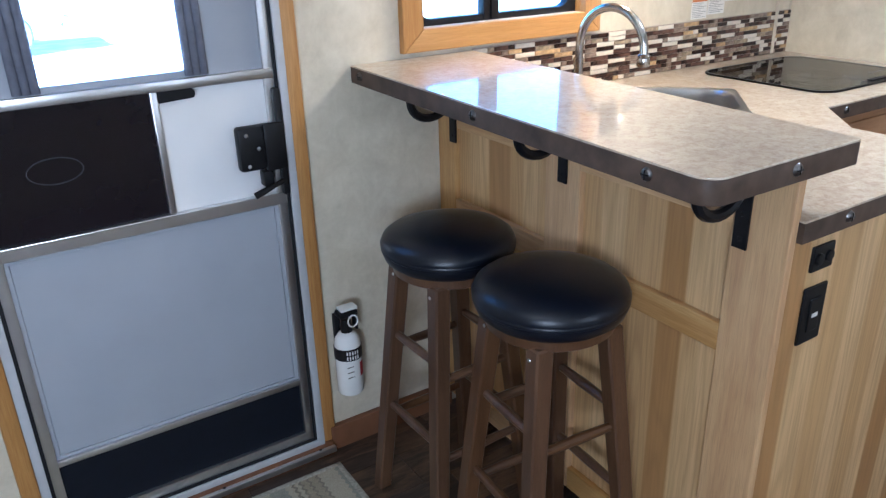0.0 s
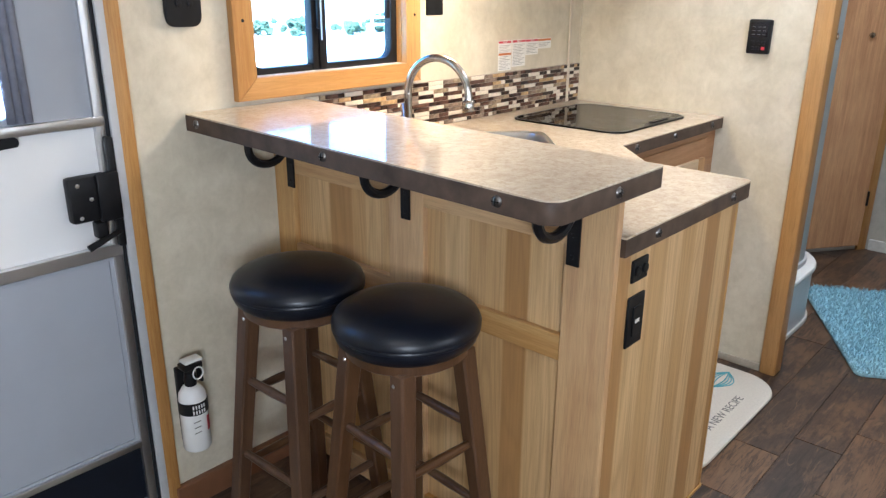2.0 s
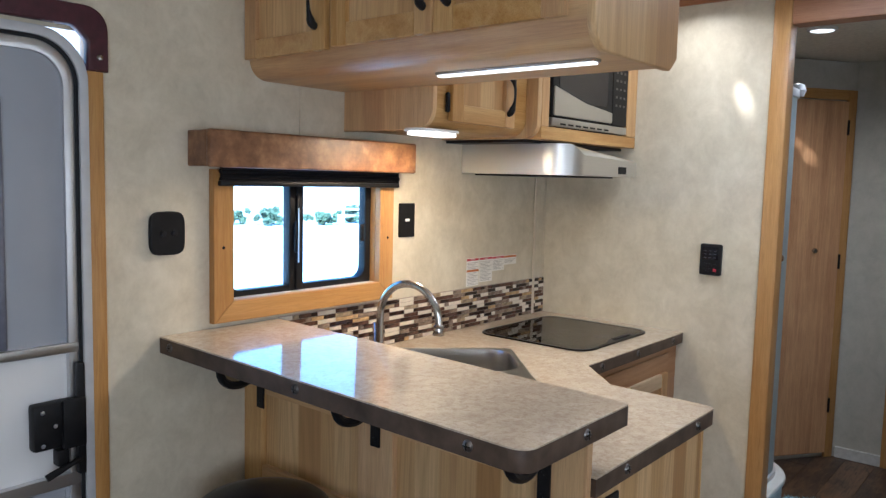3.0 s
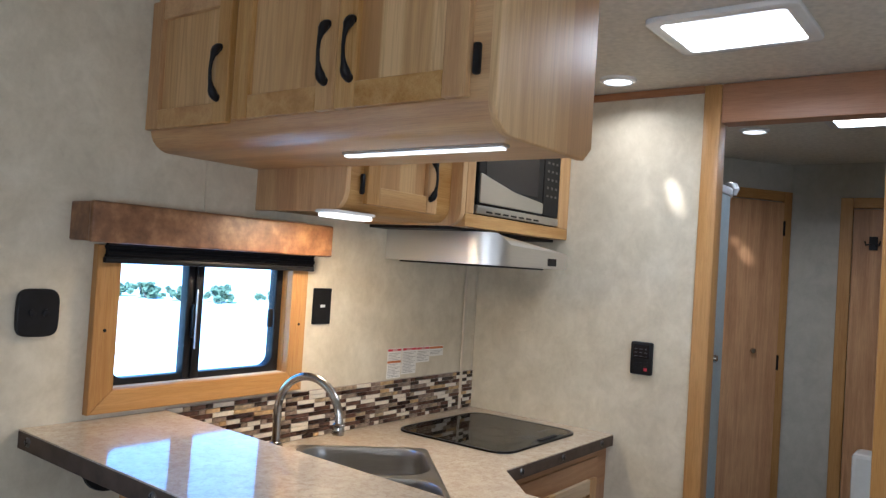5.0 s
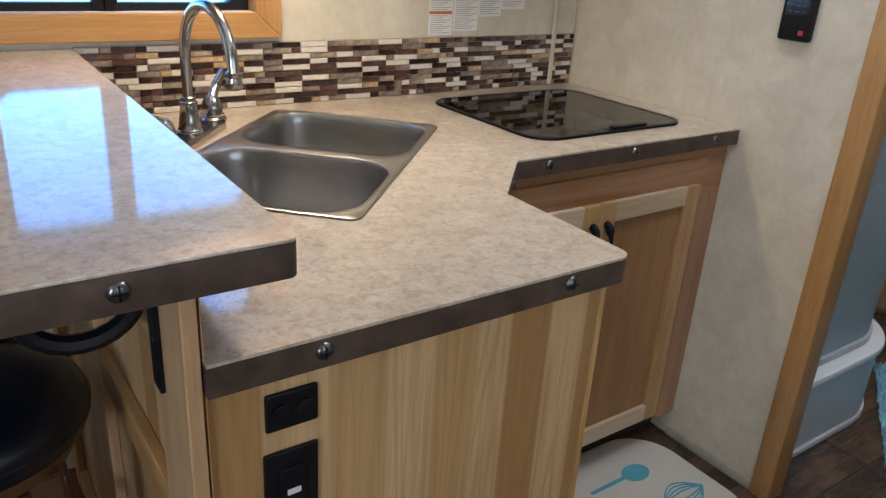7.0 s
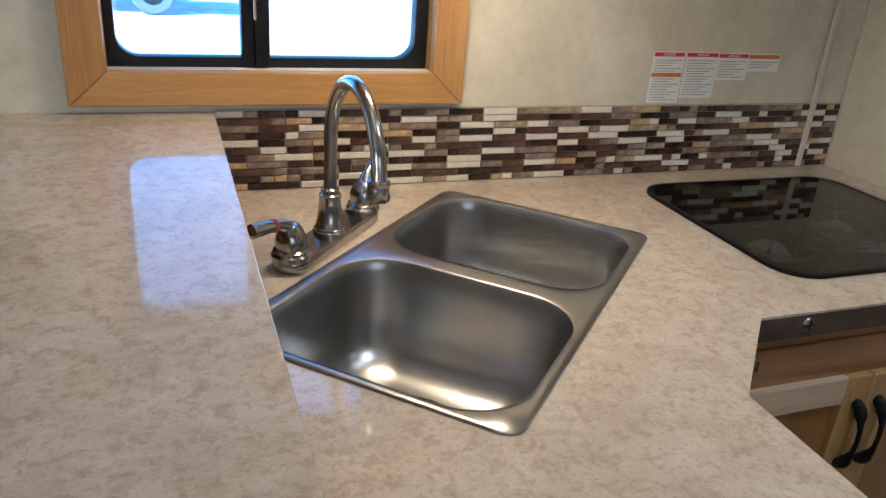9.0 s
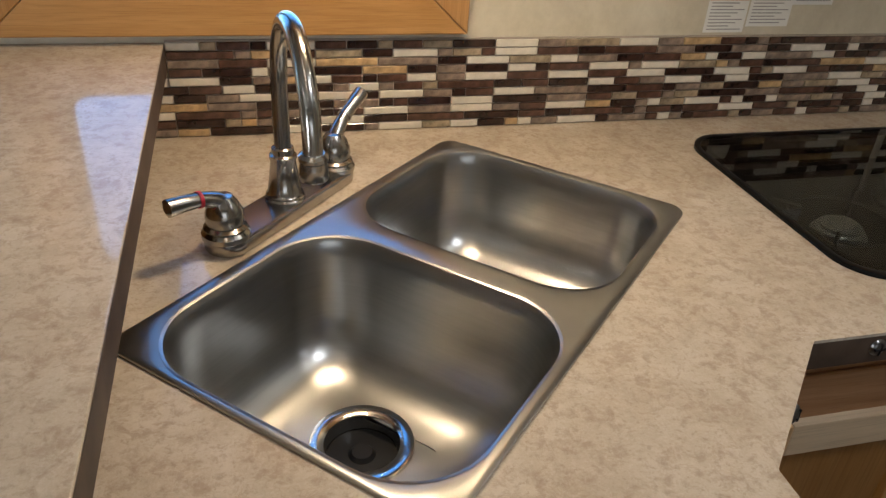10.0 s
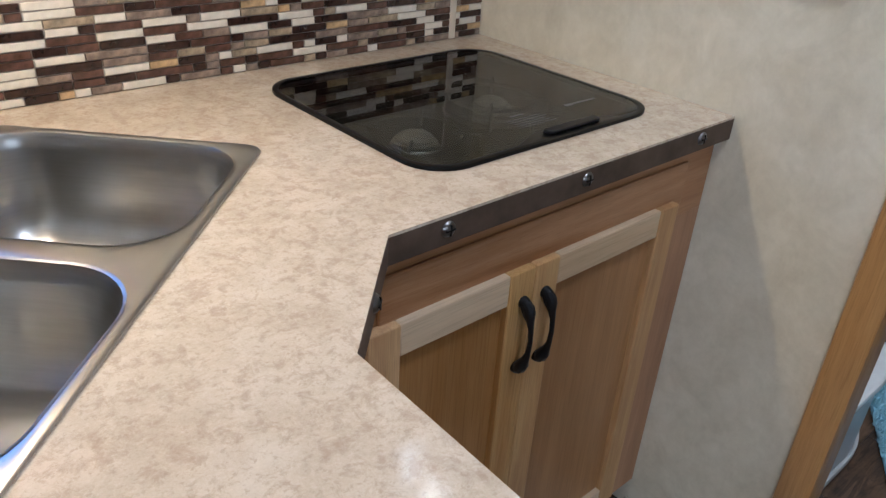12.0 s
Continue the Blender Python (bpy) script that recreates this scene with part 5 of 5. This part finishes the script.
# ---- fire extinguisher ----
fx = thing("fire_extinguisher", (1.402, 2.185, 0.2), label="small white fire extinguisher in a black wall bracket", category="fire extinguisher")
M = pose(1.402, 2.186, 0.0)
part("cylinder", lathe([(0, 0.205), (0.034, 0.207), (0.0365, 0.212), (0.0365, 0.355), (0.034, 0.372), (0.024, 0.388), (0.014, 0.394), (0, 0.396)], 28, M), white_paint, fx)
part("band", lathe([(0.0365, 0.318), (0.0385, 0.319), (0.0385, 0.352), (0.0365, 0.353)], 28, M), black_plastic, fx, "black strap")
for row in range(2):
    for k in range(5):
        a = radians(-118 + 11 * k)
        part("strap_slot", placed(box(-0.0018, 0.0018, -0.001, 0.0005, -0.005, 0.005), M @ pose(0.0386 * math.cos(a), 0.0386 * math.sin(a), 0.328 + 0.015 * row, 0, 0, math.degrees(a) + 90)), white_paint, fx)
part("valve", lathe([(0.015, 0.392), (0.017, 0.41), (0.014, 0.432), (0, 0.434)], 16, M), black_plastic, fx)
part("lever", box(1.375, 1.428, 2.158, 2.196, 0.446, 0.462, 0.004), black_plastic, fx)
part("top_lever", box(1.380, 1.430, 2.160, 2.194, 0.464, 0.472, 0.003), white_paint, fx)
part("grip", box(1.422, 1.430, 2.165, 2.19, 0.40, 0.455, 0.003), black_plastic, fx)
part("pin_ring", tube([(1.408 + 0.014 * math.cos(k * 0.4189), 2.152, 0.437 + 0.017 * math.sin(k * 0.4189)) for k in range(16)], 0.0022, 6, cap=False), white_paint, fx)
part("wall_bracket", box(1.385, 1.420, 2.222, 2.2395, 0.21, 0.43, 0.003), black_plastic, fx)
lab = bmesh.new()
for k in range(6):
    a0, a1 = radians(-62 + 7 * k), radians(-62 + 7 * (k + 1))
    q = [lab.verts.new((0.0368 * math.cos(a), 0.0368 * math.sin(a), z)) for a, z in ((a0, 0.262), (a1, 0.262), (a1, 0.305), (a0, 0.305))]
    lab.faces.new(q)
bmesh.ops.solidify(lab, geom=lab.faces[:], thickness=0.0004)
lab.transform(M)
part("label", lab, red_mat, fx, "red and white printed label")
for k in range(3):
    part("print_line", placed(box(-0.012, 0.010, -0.0006, 0.0002, -0.0012, 0.0012), M @ pose(-0.01, -0.0357, 0.30 - 0.016 * k)), ink, fx)

# ---- mats and rugs ----
rug = thing("door_mat", (0.9, 1.9, 0), label="striped woven door mat in cream and sage", category="rug")
part("weave", box(0.35, 1.333, 1.645, 2.155, 0.0005, 0.008, 0.003), rug_mat, rug)
bd = None
for y0, y1 in ((1.645, 1.66), (2.14, 2.155)):
    bd = box(0.35, 1.33, y0, y1, 0.006, 0.0095, 0.002, bd)
bd = box(1.318, 1.334, 1.645, 2.155, 0.006, 0.0095, 0.002, bd)
part("binding", bd, plain("rug_binding", (0.36, 0.34, 0.28), 0.95, vary=0.3, scale=120), rug)

km = thing("kitchen_mat", (2.75, 1.45, 0), label="cream cushioned kitchen mat with printed utensils and words", category="mat")
ko = rounded([(2.42, 1.235), (3.20, 1.235), (3.20, 1.69), (2.42, 1.69)], 0.14, 12)
part("cushion", prism(ko, 0.0005, 0.014, 0.005), mat_mat, km)
bar_text("A NEW RECIPE", 0.042, pose(2.86, 1.315, 0.0143, 0, 0, 0), ink, km)
for k in range(4):
    w = 0.012 + 0.011 * k
    part("whisk_wire", tube([(3.00 + 0.15 * (i / 16), 1.42 + w * math.sin(i / 16 * math.pi), 0.0145) for i in range(17)], 0.0022, 6), teal, km)
    part("whisk_wire", tube([(3.00 + 0.15 * (i / 16), 1.42 - w * math.sin(i / 16 * math.pi), 0.0145) for i in range(17)], 0.0022, 6), teal, km)
part("whisk_grip", tube([(2.87, 1.42, 0.0145), (3.0, 1.42, 0.0145)], 0.006, 6), plain("pink_print", (0.55, 0.25, 0.3), 0.8), km)
part("spoon_bowl", prism([(3.03 + 0.045 * math.cos(k * 0.3142), 1.55 + 0.032 * math.sin(k * 0.3142)) for k in range(20)], 0.0141, 0.0148), teal, km)
part("spoon_grip", box(2.86, 2.99, 1.544, 1.556, 0.0141, 0.0148), teal, km)

br = thing("bath_rug", (3.87, 1.205, 0), 30, "pale blue shaggy bath rug", "rug")
random.seed(5)
b = prism(rounded([(-0.42, -0.52), (0.48, -0.52), (0.48, 0.08), (-0.42, 0.08)], 0.03, 5), 0.0005, 0.016, 0.006)
part("backing", b, blue_rug_mat, br, local=True)
verts, faces = [], []
for i in range(9000):
    x, y = random.uniform(-0.425, 0.485), random.uniform(-0.525, 0.085)
    a, h, w = random.uniform(0, 6.28), random.uniform(0.012, 0.024), random.uniform(0.003, 0.005)
    dx, dy, lx, ly = w * math.cos(a), w * math.sin(a), random.uniform(-0.012, 0.012), random.uniform(-0.012, 0.012)
    k = len(verts)
    verts += [(x - dx, y - dy, 0.014), (x + dx, y + dy, 0.014), (x + lx, y + ly, 0.014 + h)]
    faces.append((k, k + 1, k + 2))
me = bpy.data.meshes.new("pile")
me.from_pydata(verts, [], faces)
me.materials.append(blue_rug_mat)
pile = new("pile", me)
pile.parent = br
tagged(pile, "shaggy blue pile", kind="stuff")

# ---- bathroom ----
sh = thing("shower_stall", (3.7, 1.8, 0), label="round-fronted grey shower stall with frosted panels", category="shower")
def stall(inset, r=0.30):
    return rounded([(3.326, 1.364 + inset), (4.115 - inset, 1.364 + inset), (4.115 - inset, 2.236)], [0, r - inset, 0], 14)


def stall_band(outer, inner, z0, z1, r=0.0):
    """An upright curved band between two offsets of the stall's front line."""
    return prism(stall(outer) + stall(inner)[::-1], z0, z1, r)


part("base", stall_band(0.012, 0.06, 0.0, 0.235), shower_mat, sh)
part("rim", stall_band(0.0, 0.078, 0.2355, 0.262, 0.008), white_paint, sh, "white shower rim")
part("foot_bead", stall_band(0.002, 0.0118, 0.0, 0.022, 0.003), white_paint, sh)
part("pan", prism(stall(0.061) + [(3.326, 2.236)], 0.0, 0.06), white_paint, sh)
part("panel", stall_band(0.052, 0.058, 0.2622, 1.86), frost, sh, "frosted shower panel")
part("rail", stall_band(0.042, 0.066, 0.2622, 0.285, 0.003), alu_paint, sh)
part("top_rail", stall_band(0.044, 0.068, 1.86, 1.895, 0.006), alu_paint, sh)
part("knob", lathe([(0, 0.022), (0.012, 0.02), (0.016, 0.01), (0.009, 0.0)], 14, pose(3.72, 1.416, 1.21, 90)), chrome, sh)
part("rail_cap", lathe([(0, 0.03), (0.024, 0.024), (0.032, 0.0), (0.024, -0.024), (0, -0.03)], 16, pose(3.90, 1.43, 1.895)), alu_paint, sh)

dx, dy = 4.50 - 5.12, 1.90 - 1.46
ang = math.degrees(math.atan2(dy, dx)) + 180
bd1 = thing("door_2", (4.50, 1.90, 0), ang, "tall wooden bathroom cupboard door with vertical grain", "door", kind="structure")
W = math.hypot(dx, dy)
part("leaf", box(0.06, W - 0.07, -0.028, -0.008, 0.03, 1.96, 0.003), bath_wood, bd1, local=True)
part("casing", box(W - 0.066, W - 0.012, -0.02, -0.001, 0, 2.02, 0.004), oak_z, bd1, local=True)
part("casing", box(0.0, 0.056, -0.02, -0.001, 0, 2.02, 0.004), oak_z, bd1, local=True)
part("casing", box(0.056, W - 0.066, -0.02, -0.001, 1.966, 2.02, 0.004), oak_x, bd1, local=True)
for z in (0.30, 1.10, 1.82):
    part("hinge", box(W - 0.074, W - 0.064, -0.036, -0.021, z - 0.04, z + 0.04, 0.002), black_metal, bd1, local=True)
part("knob", lathe([(0, 0.026), (0.012, 0.024), (0.015, 0.014), (0.007, 0.0)], 14, pose(0.52, -0.028, 1.16, 90)), chrome, bd1, local=True)

bd2 = thing("door_3", (5.12, 0.9, 0), label="second wooden bathroom door with a black robe hook", category="door", kind="structure")
part("leaf", box(5.085, 5.105, 0.62, 1.15, 0.03, 1.93, 0.003), bath_wood, bd2)
part("casing", box(5.095, 5.119, 1.155, 1.215, 0, 1.99, 0.004), oak_z, bd2)
part("casing", box(5.095, 5.119, 0.56, 0.615, 0, 1.99, 0.004), oak_z, bd2)
part("casing", box(5.095, 5.119, 0.615, 1.155, 1.936, 1.99, 0.004), oak_y, bd2)
hk = part("robe_hook", box(5.079, 5.085, 1.035, 1.075, 1.72, 1.79, 0.002), black_metal, bd2, "black robe hook")
for s in (-1, 1):
    part("prong", tube([(5.08, 1.055 + s * 0.01, 1.75), (5.055, 1.055 + s * 0.03, 1.745), (5.045, 1.055 + s * 0.035, 1.765)], 0.004, 8), black_metal, hk)

to = thing("toilet", (4.62, 0.92, 0), label="white toilet with a rounded closed lid", category="toilet")
part("pedestal", lathe([(0.11, 0.0), (0.12, 0.02), (0.10, 0.12), (0.12, 0.26), (0.165, 0.36), (0.17, 0.385), (0, 0.39)], 28, pose(4.70, 0.90, 0) @ Matrix.Diagonal((1.15, 1, 1, 1))), white_paint, to)
part("lid", lathe([(0.18, 0.391), (0.182, 0.405), (0.17, 0.415), (0, 0.418)], 28, pose(4.70, 0.90, 0) @ Matrix.Diagonal((1.15, 1, 1, 1))), white_paint, to)
part("tank", box(4.885, 5.06, 0.72, 1.08, 0.36, 0.72, 0.02), white_paint, to)


# ---- outdoors ----
gravel = plain("pale_concrete", (0.68, 0.70, 0.72), 0.95, vary=0.25, scale=3, bump_by=0.2)
G = -0.60
ground = bmesh.new()
ground.faces.new([ground.verts.new(p) for p in ((-600, -600, G), (600, -600, G), (600, 600, G), (-600, 600, G))])
solid("ground", ground, gravel, "pale sunlit concrete lot", "ground")
car_paint = plain("white_car_paint", (0.7, 0.71, 0.72), 0.25, vary=0.03)
tyre_mat = plain("tyre_rubber", (0.16, 0.16, 0.16), 0.8)
teal_paint = plain("teal_shed_paint", (0.40, 0.47, 0.48), 0.7, vary=0.2, scale=4)
dark_glass = plain("dark_car_glass", (0.30, 0.32, 0.34), 0.35)


def pickup(place, rz):
    t = thing("pickup_truck", place, rz, "white pickup truck parked on the pale lot", "truck", "parked trucks")
    side = rounded([(-2.6, 0.55), (2.65, 0.5), (2.68, 0.95), (1.25, 1.12), (0.65, 1.75), (-0.75, 1.8), (-0.85, 1.18), (-2.6, 1.18)], [0.1, 0.15, 0.2, 0.1, 0.2, 0.15, 0.05, 0.06], 5)
    b = prism(side, -0.92, 0.92, 0.05)
    b.transform(Matrix(((1, 0, 0, 0), (0, 0, -1, 0), (0, 1, 0, 0), (0, 0, 0, 1))))
    part("body", b, car_paint, t, local=True)
    for s in (-1, 1):
        b = prism(rounded([(-0.65, 1.2), (0.95, 1.2), (0.58, 1.66), (-0.65, 1.7)], 0.06, 4), 0, 0.02)
        b.transform(Matrix(((1, 0, 0, 0), (0, 0, -1, s * 0.925 + 0.01), (0, 1, 0, 0), (0, 0, 0, 1))))
        part("side_window", b, dark_glass, t, local=True)
        for x in (-1.65, 1.7):
            w = part("tyre", lathe([(0.22, -0.12), (0.36, -0.13), (0.40, -0.09), (0.40, 0.09), (0.36, 0.13), (0.22, 0.12)], 28, pose(x, s * 0.86, 0.40, 90)), tyre_mat, t, local=True)
            part("rim", lathe([(0, 0.10), (0.06, 0.11), (0.08, 0.07), (0.19, 0.06), (0.225, 0.12), (0.225, -0.12), (0, -0.12)], 20, pose(x, s * 0.86, 0.40, 90 * s)), car_paint, w, local=True)
    part("bumper", box(2.62, 2.78, -0.9, 0.9, 0.45, 0.66, 0.03), alu, t, local=True)
    for s in (-1, 1):
        part("headlight", box(2.6, 2.70, s * 0.75 - 0.12, s * 0.75 + 0.12, 0.80, 0.95, 0.02), white_paint, t, local=True)
    return t


tr = pickup((0.02, 17.45, G), 0)
copy_thing(tr, pose(9.95, 26.3, G, 0, 0, 0))
shed = thing("utility_hut", (15.05, 29.4, G), -12, "small teal painted hut with a low pitched roof", "hut")
part("wall", box(-0.66, 0.66, -0.6, 0.6, 0, 0.98, 0.01), teal_paint, shed, local=True)
b = prism([(-0.74, 0.96), (0.74, 0.96), (0.66, 1.10), (0, 1.24), (-0.66, 1.10)], -0.68, 0.68)
b.transform(Matrix(((1, 0, 0, 0), (0, 0, -1, 0), (0, 1, 0, 0), (0, 0, 0, 1))))
part("roof", b, plain("teal_roof", (0.45, 0.50, 0.51), 0.8), shed, local=True)
part("door", box(-0.3, 0.3, -0.62, -0.6, 0.03, 0.85, 0.01), plain("dark_teal_door", (0.20, 0.30, 0.32), 0.6), shed, local=True)
for x in (-0.5, 0.5):
    part("post", box(x - 0.04, x + 0.04, -0.63, -0.605, 0.0, 0.95, 0.005), teal_paint, shed, local=True)
leaf_mat = plain("tree_leaves", (0.12, 0.15, 0.08), 0.8, vary=0.5, scale=2)
bark = plain("tree_bark", (0.12, 0.085, 0.06), 0.9, vary=0.3)


def bush(place, high, seed):
    rnd = random.Random(seed)
    t = thing("bush", place, label="low green bush at the edge of the lot", category="bush", group="bushes")
    b = None
    for k in range(9):
        a, r = rnd.uniform(0, 6.28), high * rnd.uniform(0.25, 0.6)
        b = tube([(0, 0, -0.05), (r * 0.4 * math.cos(a), r * 0.4 * math.sin(a), high * 0.35), (r * math.cos(a), r * math.sin(a), high * rnd.uniform(0.6, 0.85))], [0.035, 0.022, 0.008], 6, b)
    part("stems", b, bark, t, local=True)
    vs, fs = [], []
    clumps = [(rnd.gauss(0, high * 0.42), rnd.gauss(0, high * 0.42), high * rnd.uniform(0.2, 0.85), rnd.uniform(0.3, 0.75) * high * 0.36) for k in range(26)]
    for cx, cy, cz, cr in clumps:
        for k in range(90):
            d = Vector((rnd.gauss(0, 1), rnd.gauss(0, 1), rnd.gauss(0, 0.8))).normalized() * cr * rnd.uniform(0.6, 1.1)
            p, s = Vector((cx, cy, max(0.03, cz + d.z))) + Vector((d.x, d.y, 0)), rnd.uniform(0.04, 0.09)
            u = Vector((rnd.gauss(0, 1), rnd.gauss(0, 1), rnd.gauss(0, 1))).normalized()
            w = u.orthogonal().normalized()
            i = len(vs)
            vs += [p - u * s, p + w * s * 0.6, p + u * s, p - w * s * 0.6]
            fs.append((i, i + 1, i + 2, i + 3))
    me = bpy.data.meshes.new("leaves")
    me.from_pydata([tuple(v) for v in vs], [], fs)
    me.materials.append(leaf_mat)
    c = new("leaves", me)
    c.parent = t


for i, (tx, ty, h) in enumerate(((20.4, 26.6, 0.75), (19.2, 27.6, 0.6), (22.4, 25.4, 0.55), (24.6, 26.0, 0.8), (18.6, 29.0, 0.7), (18.2, 30.5, 0.6), (27.0, 25.2, 0.7))):
    bush((tx, ty, G), h, 40 + i)

fence = thing("rail_fence", (25.5, 24.9, G), -30, "white two-rail wooden fence at the lot edge", "fence")
for k in range(6):
    part("post", box(-3.1 + 1.2 * k, -3.0 + 1.2 * k, -0.05, 0.05, -0.05, 0.75, 0.01), car_paint, fence, local=True)
for z in (0.3, 0.6):
    part("rail", box(-3.15, 3.05, -0.08, -0.051, z, z + 0.1, 0.01), car_paint, fence, local=True)

# ---- mosaic tiles ----
random.seed(11)
TILES = [plain("tile_" + nm, c, r, 0, v, 75, 0.05) for nm, c, r, v in (("dark_brown", (0.030, 0.015, 0.011), 0.1, 0.5), ("brown", (0.085, 0.044, 0.030), 0.14, 0.5),
         ("taupe", (0.22, 0.165, 0.125), 0.18, 0.45), ("cream", (0.66, 0.60, 0.50), 0.35, 0.08), ("amber", (0.44, 0.30, 0.15), 0.22, 0.35), ("olive", (0.30, 0.235, 0.155), 0.18, 0.45))]
WEIGHTS = (27, 17, 14, 26, 7, 9)
tile_meshes = {}


def tile_mesh(length, kind):
    if (length, kind) not in tile_meshes:
        b = box(-length / 2, length / 2, -0.0042, 0.0, -0.0058, 0.0058, 0.0009, seg=1)
        me = bpy.data.meshes.new("tile")
        b.to_mesh(me)
        b.free()
        me.materials.append(TILES[kind])
        tile_meshes[length, kind] = me
    return tile_meshes[length, kind]


spots = []
for row in range(11):
    z = 0.9478 + row * 0.01335
    x = 1.8645 if z > 1.027 else 1.772
    last = -1
    while x < 3.262:
        kind = random.choices(range(6), WEIGHTS)[0]
        if kind == last:
            continue
        over = [k for xs, zs, ln, k in spots if abs(zs - z + 0.01335) < 0.002 and abs(xs - x - 0.02) < ln / 2]
        if over and (over[0] < 2) == (kind < 2) and random.random() < 0.65:
            continue
        length = random.choice((0.022, 0.022, 0.046, 0.046, 0.070, 0.070, 0.046, 0.094)) if kind != 3 else random.choice((0.046, 0.070, 0.022, 0.07))
        length = min(length, round(3.266 - x, 3))
        if length < 0.008:
            break
        spots.append((x + length / 2, z, length, kind))
        x += length + 0.0018
        last = kind
spots.sort(key=lambda s: abs(s[0] - 2.42))
for i, (x, z, length, kind) in enumerate(spots):
    t = new("tile", tile_mesh(length, kind))
    t.parent = bs
    t.matrix_basis = pose(x - 2.58, -0.004, z - 0.94)

# ---- floor planks ----
random.seed(23)
plank_meshes = {}


def plank_mesh(length, width):
    key = (round(length, 2), round(width, 3))
    if key not in plank_meshes:
        b = box(-key[0] / 2 + 0.001, key[0] / 2 - 0.001, -key[1] / 2 + 0.0008, key[1] / 2 - 0.0008, -0.004, 0.0, 0.001, seg=1)
        me = bpy.data.meshes.new("plank")
        b.to_mesh(me)
        b.free()
        me.materials.append(plank_mat)
        plank_meshes[key] = me
    return plank_meshes[key]


for row in range(19):
    y = -0.49 + 0.1437 * row
    x = -1.59
    first = True
    while x < 5.10:
        length = random.choice((0.30, 0.42, 0.42, 0.56, 0.70, 0.90))
        if first:
            length, first = random.choice((0.14, 0.22, 0.35, 0.5)), False
        length = round(min(length, 5.11 - x), 2)
        if length < 0.02:
            break
        p = new("plank", plank_mesh(length, 0.1437))
        p.parent = floor
        p.matrix_basis = pose(x + length / 2, y + 0.0718, 0)
        x += length
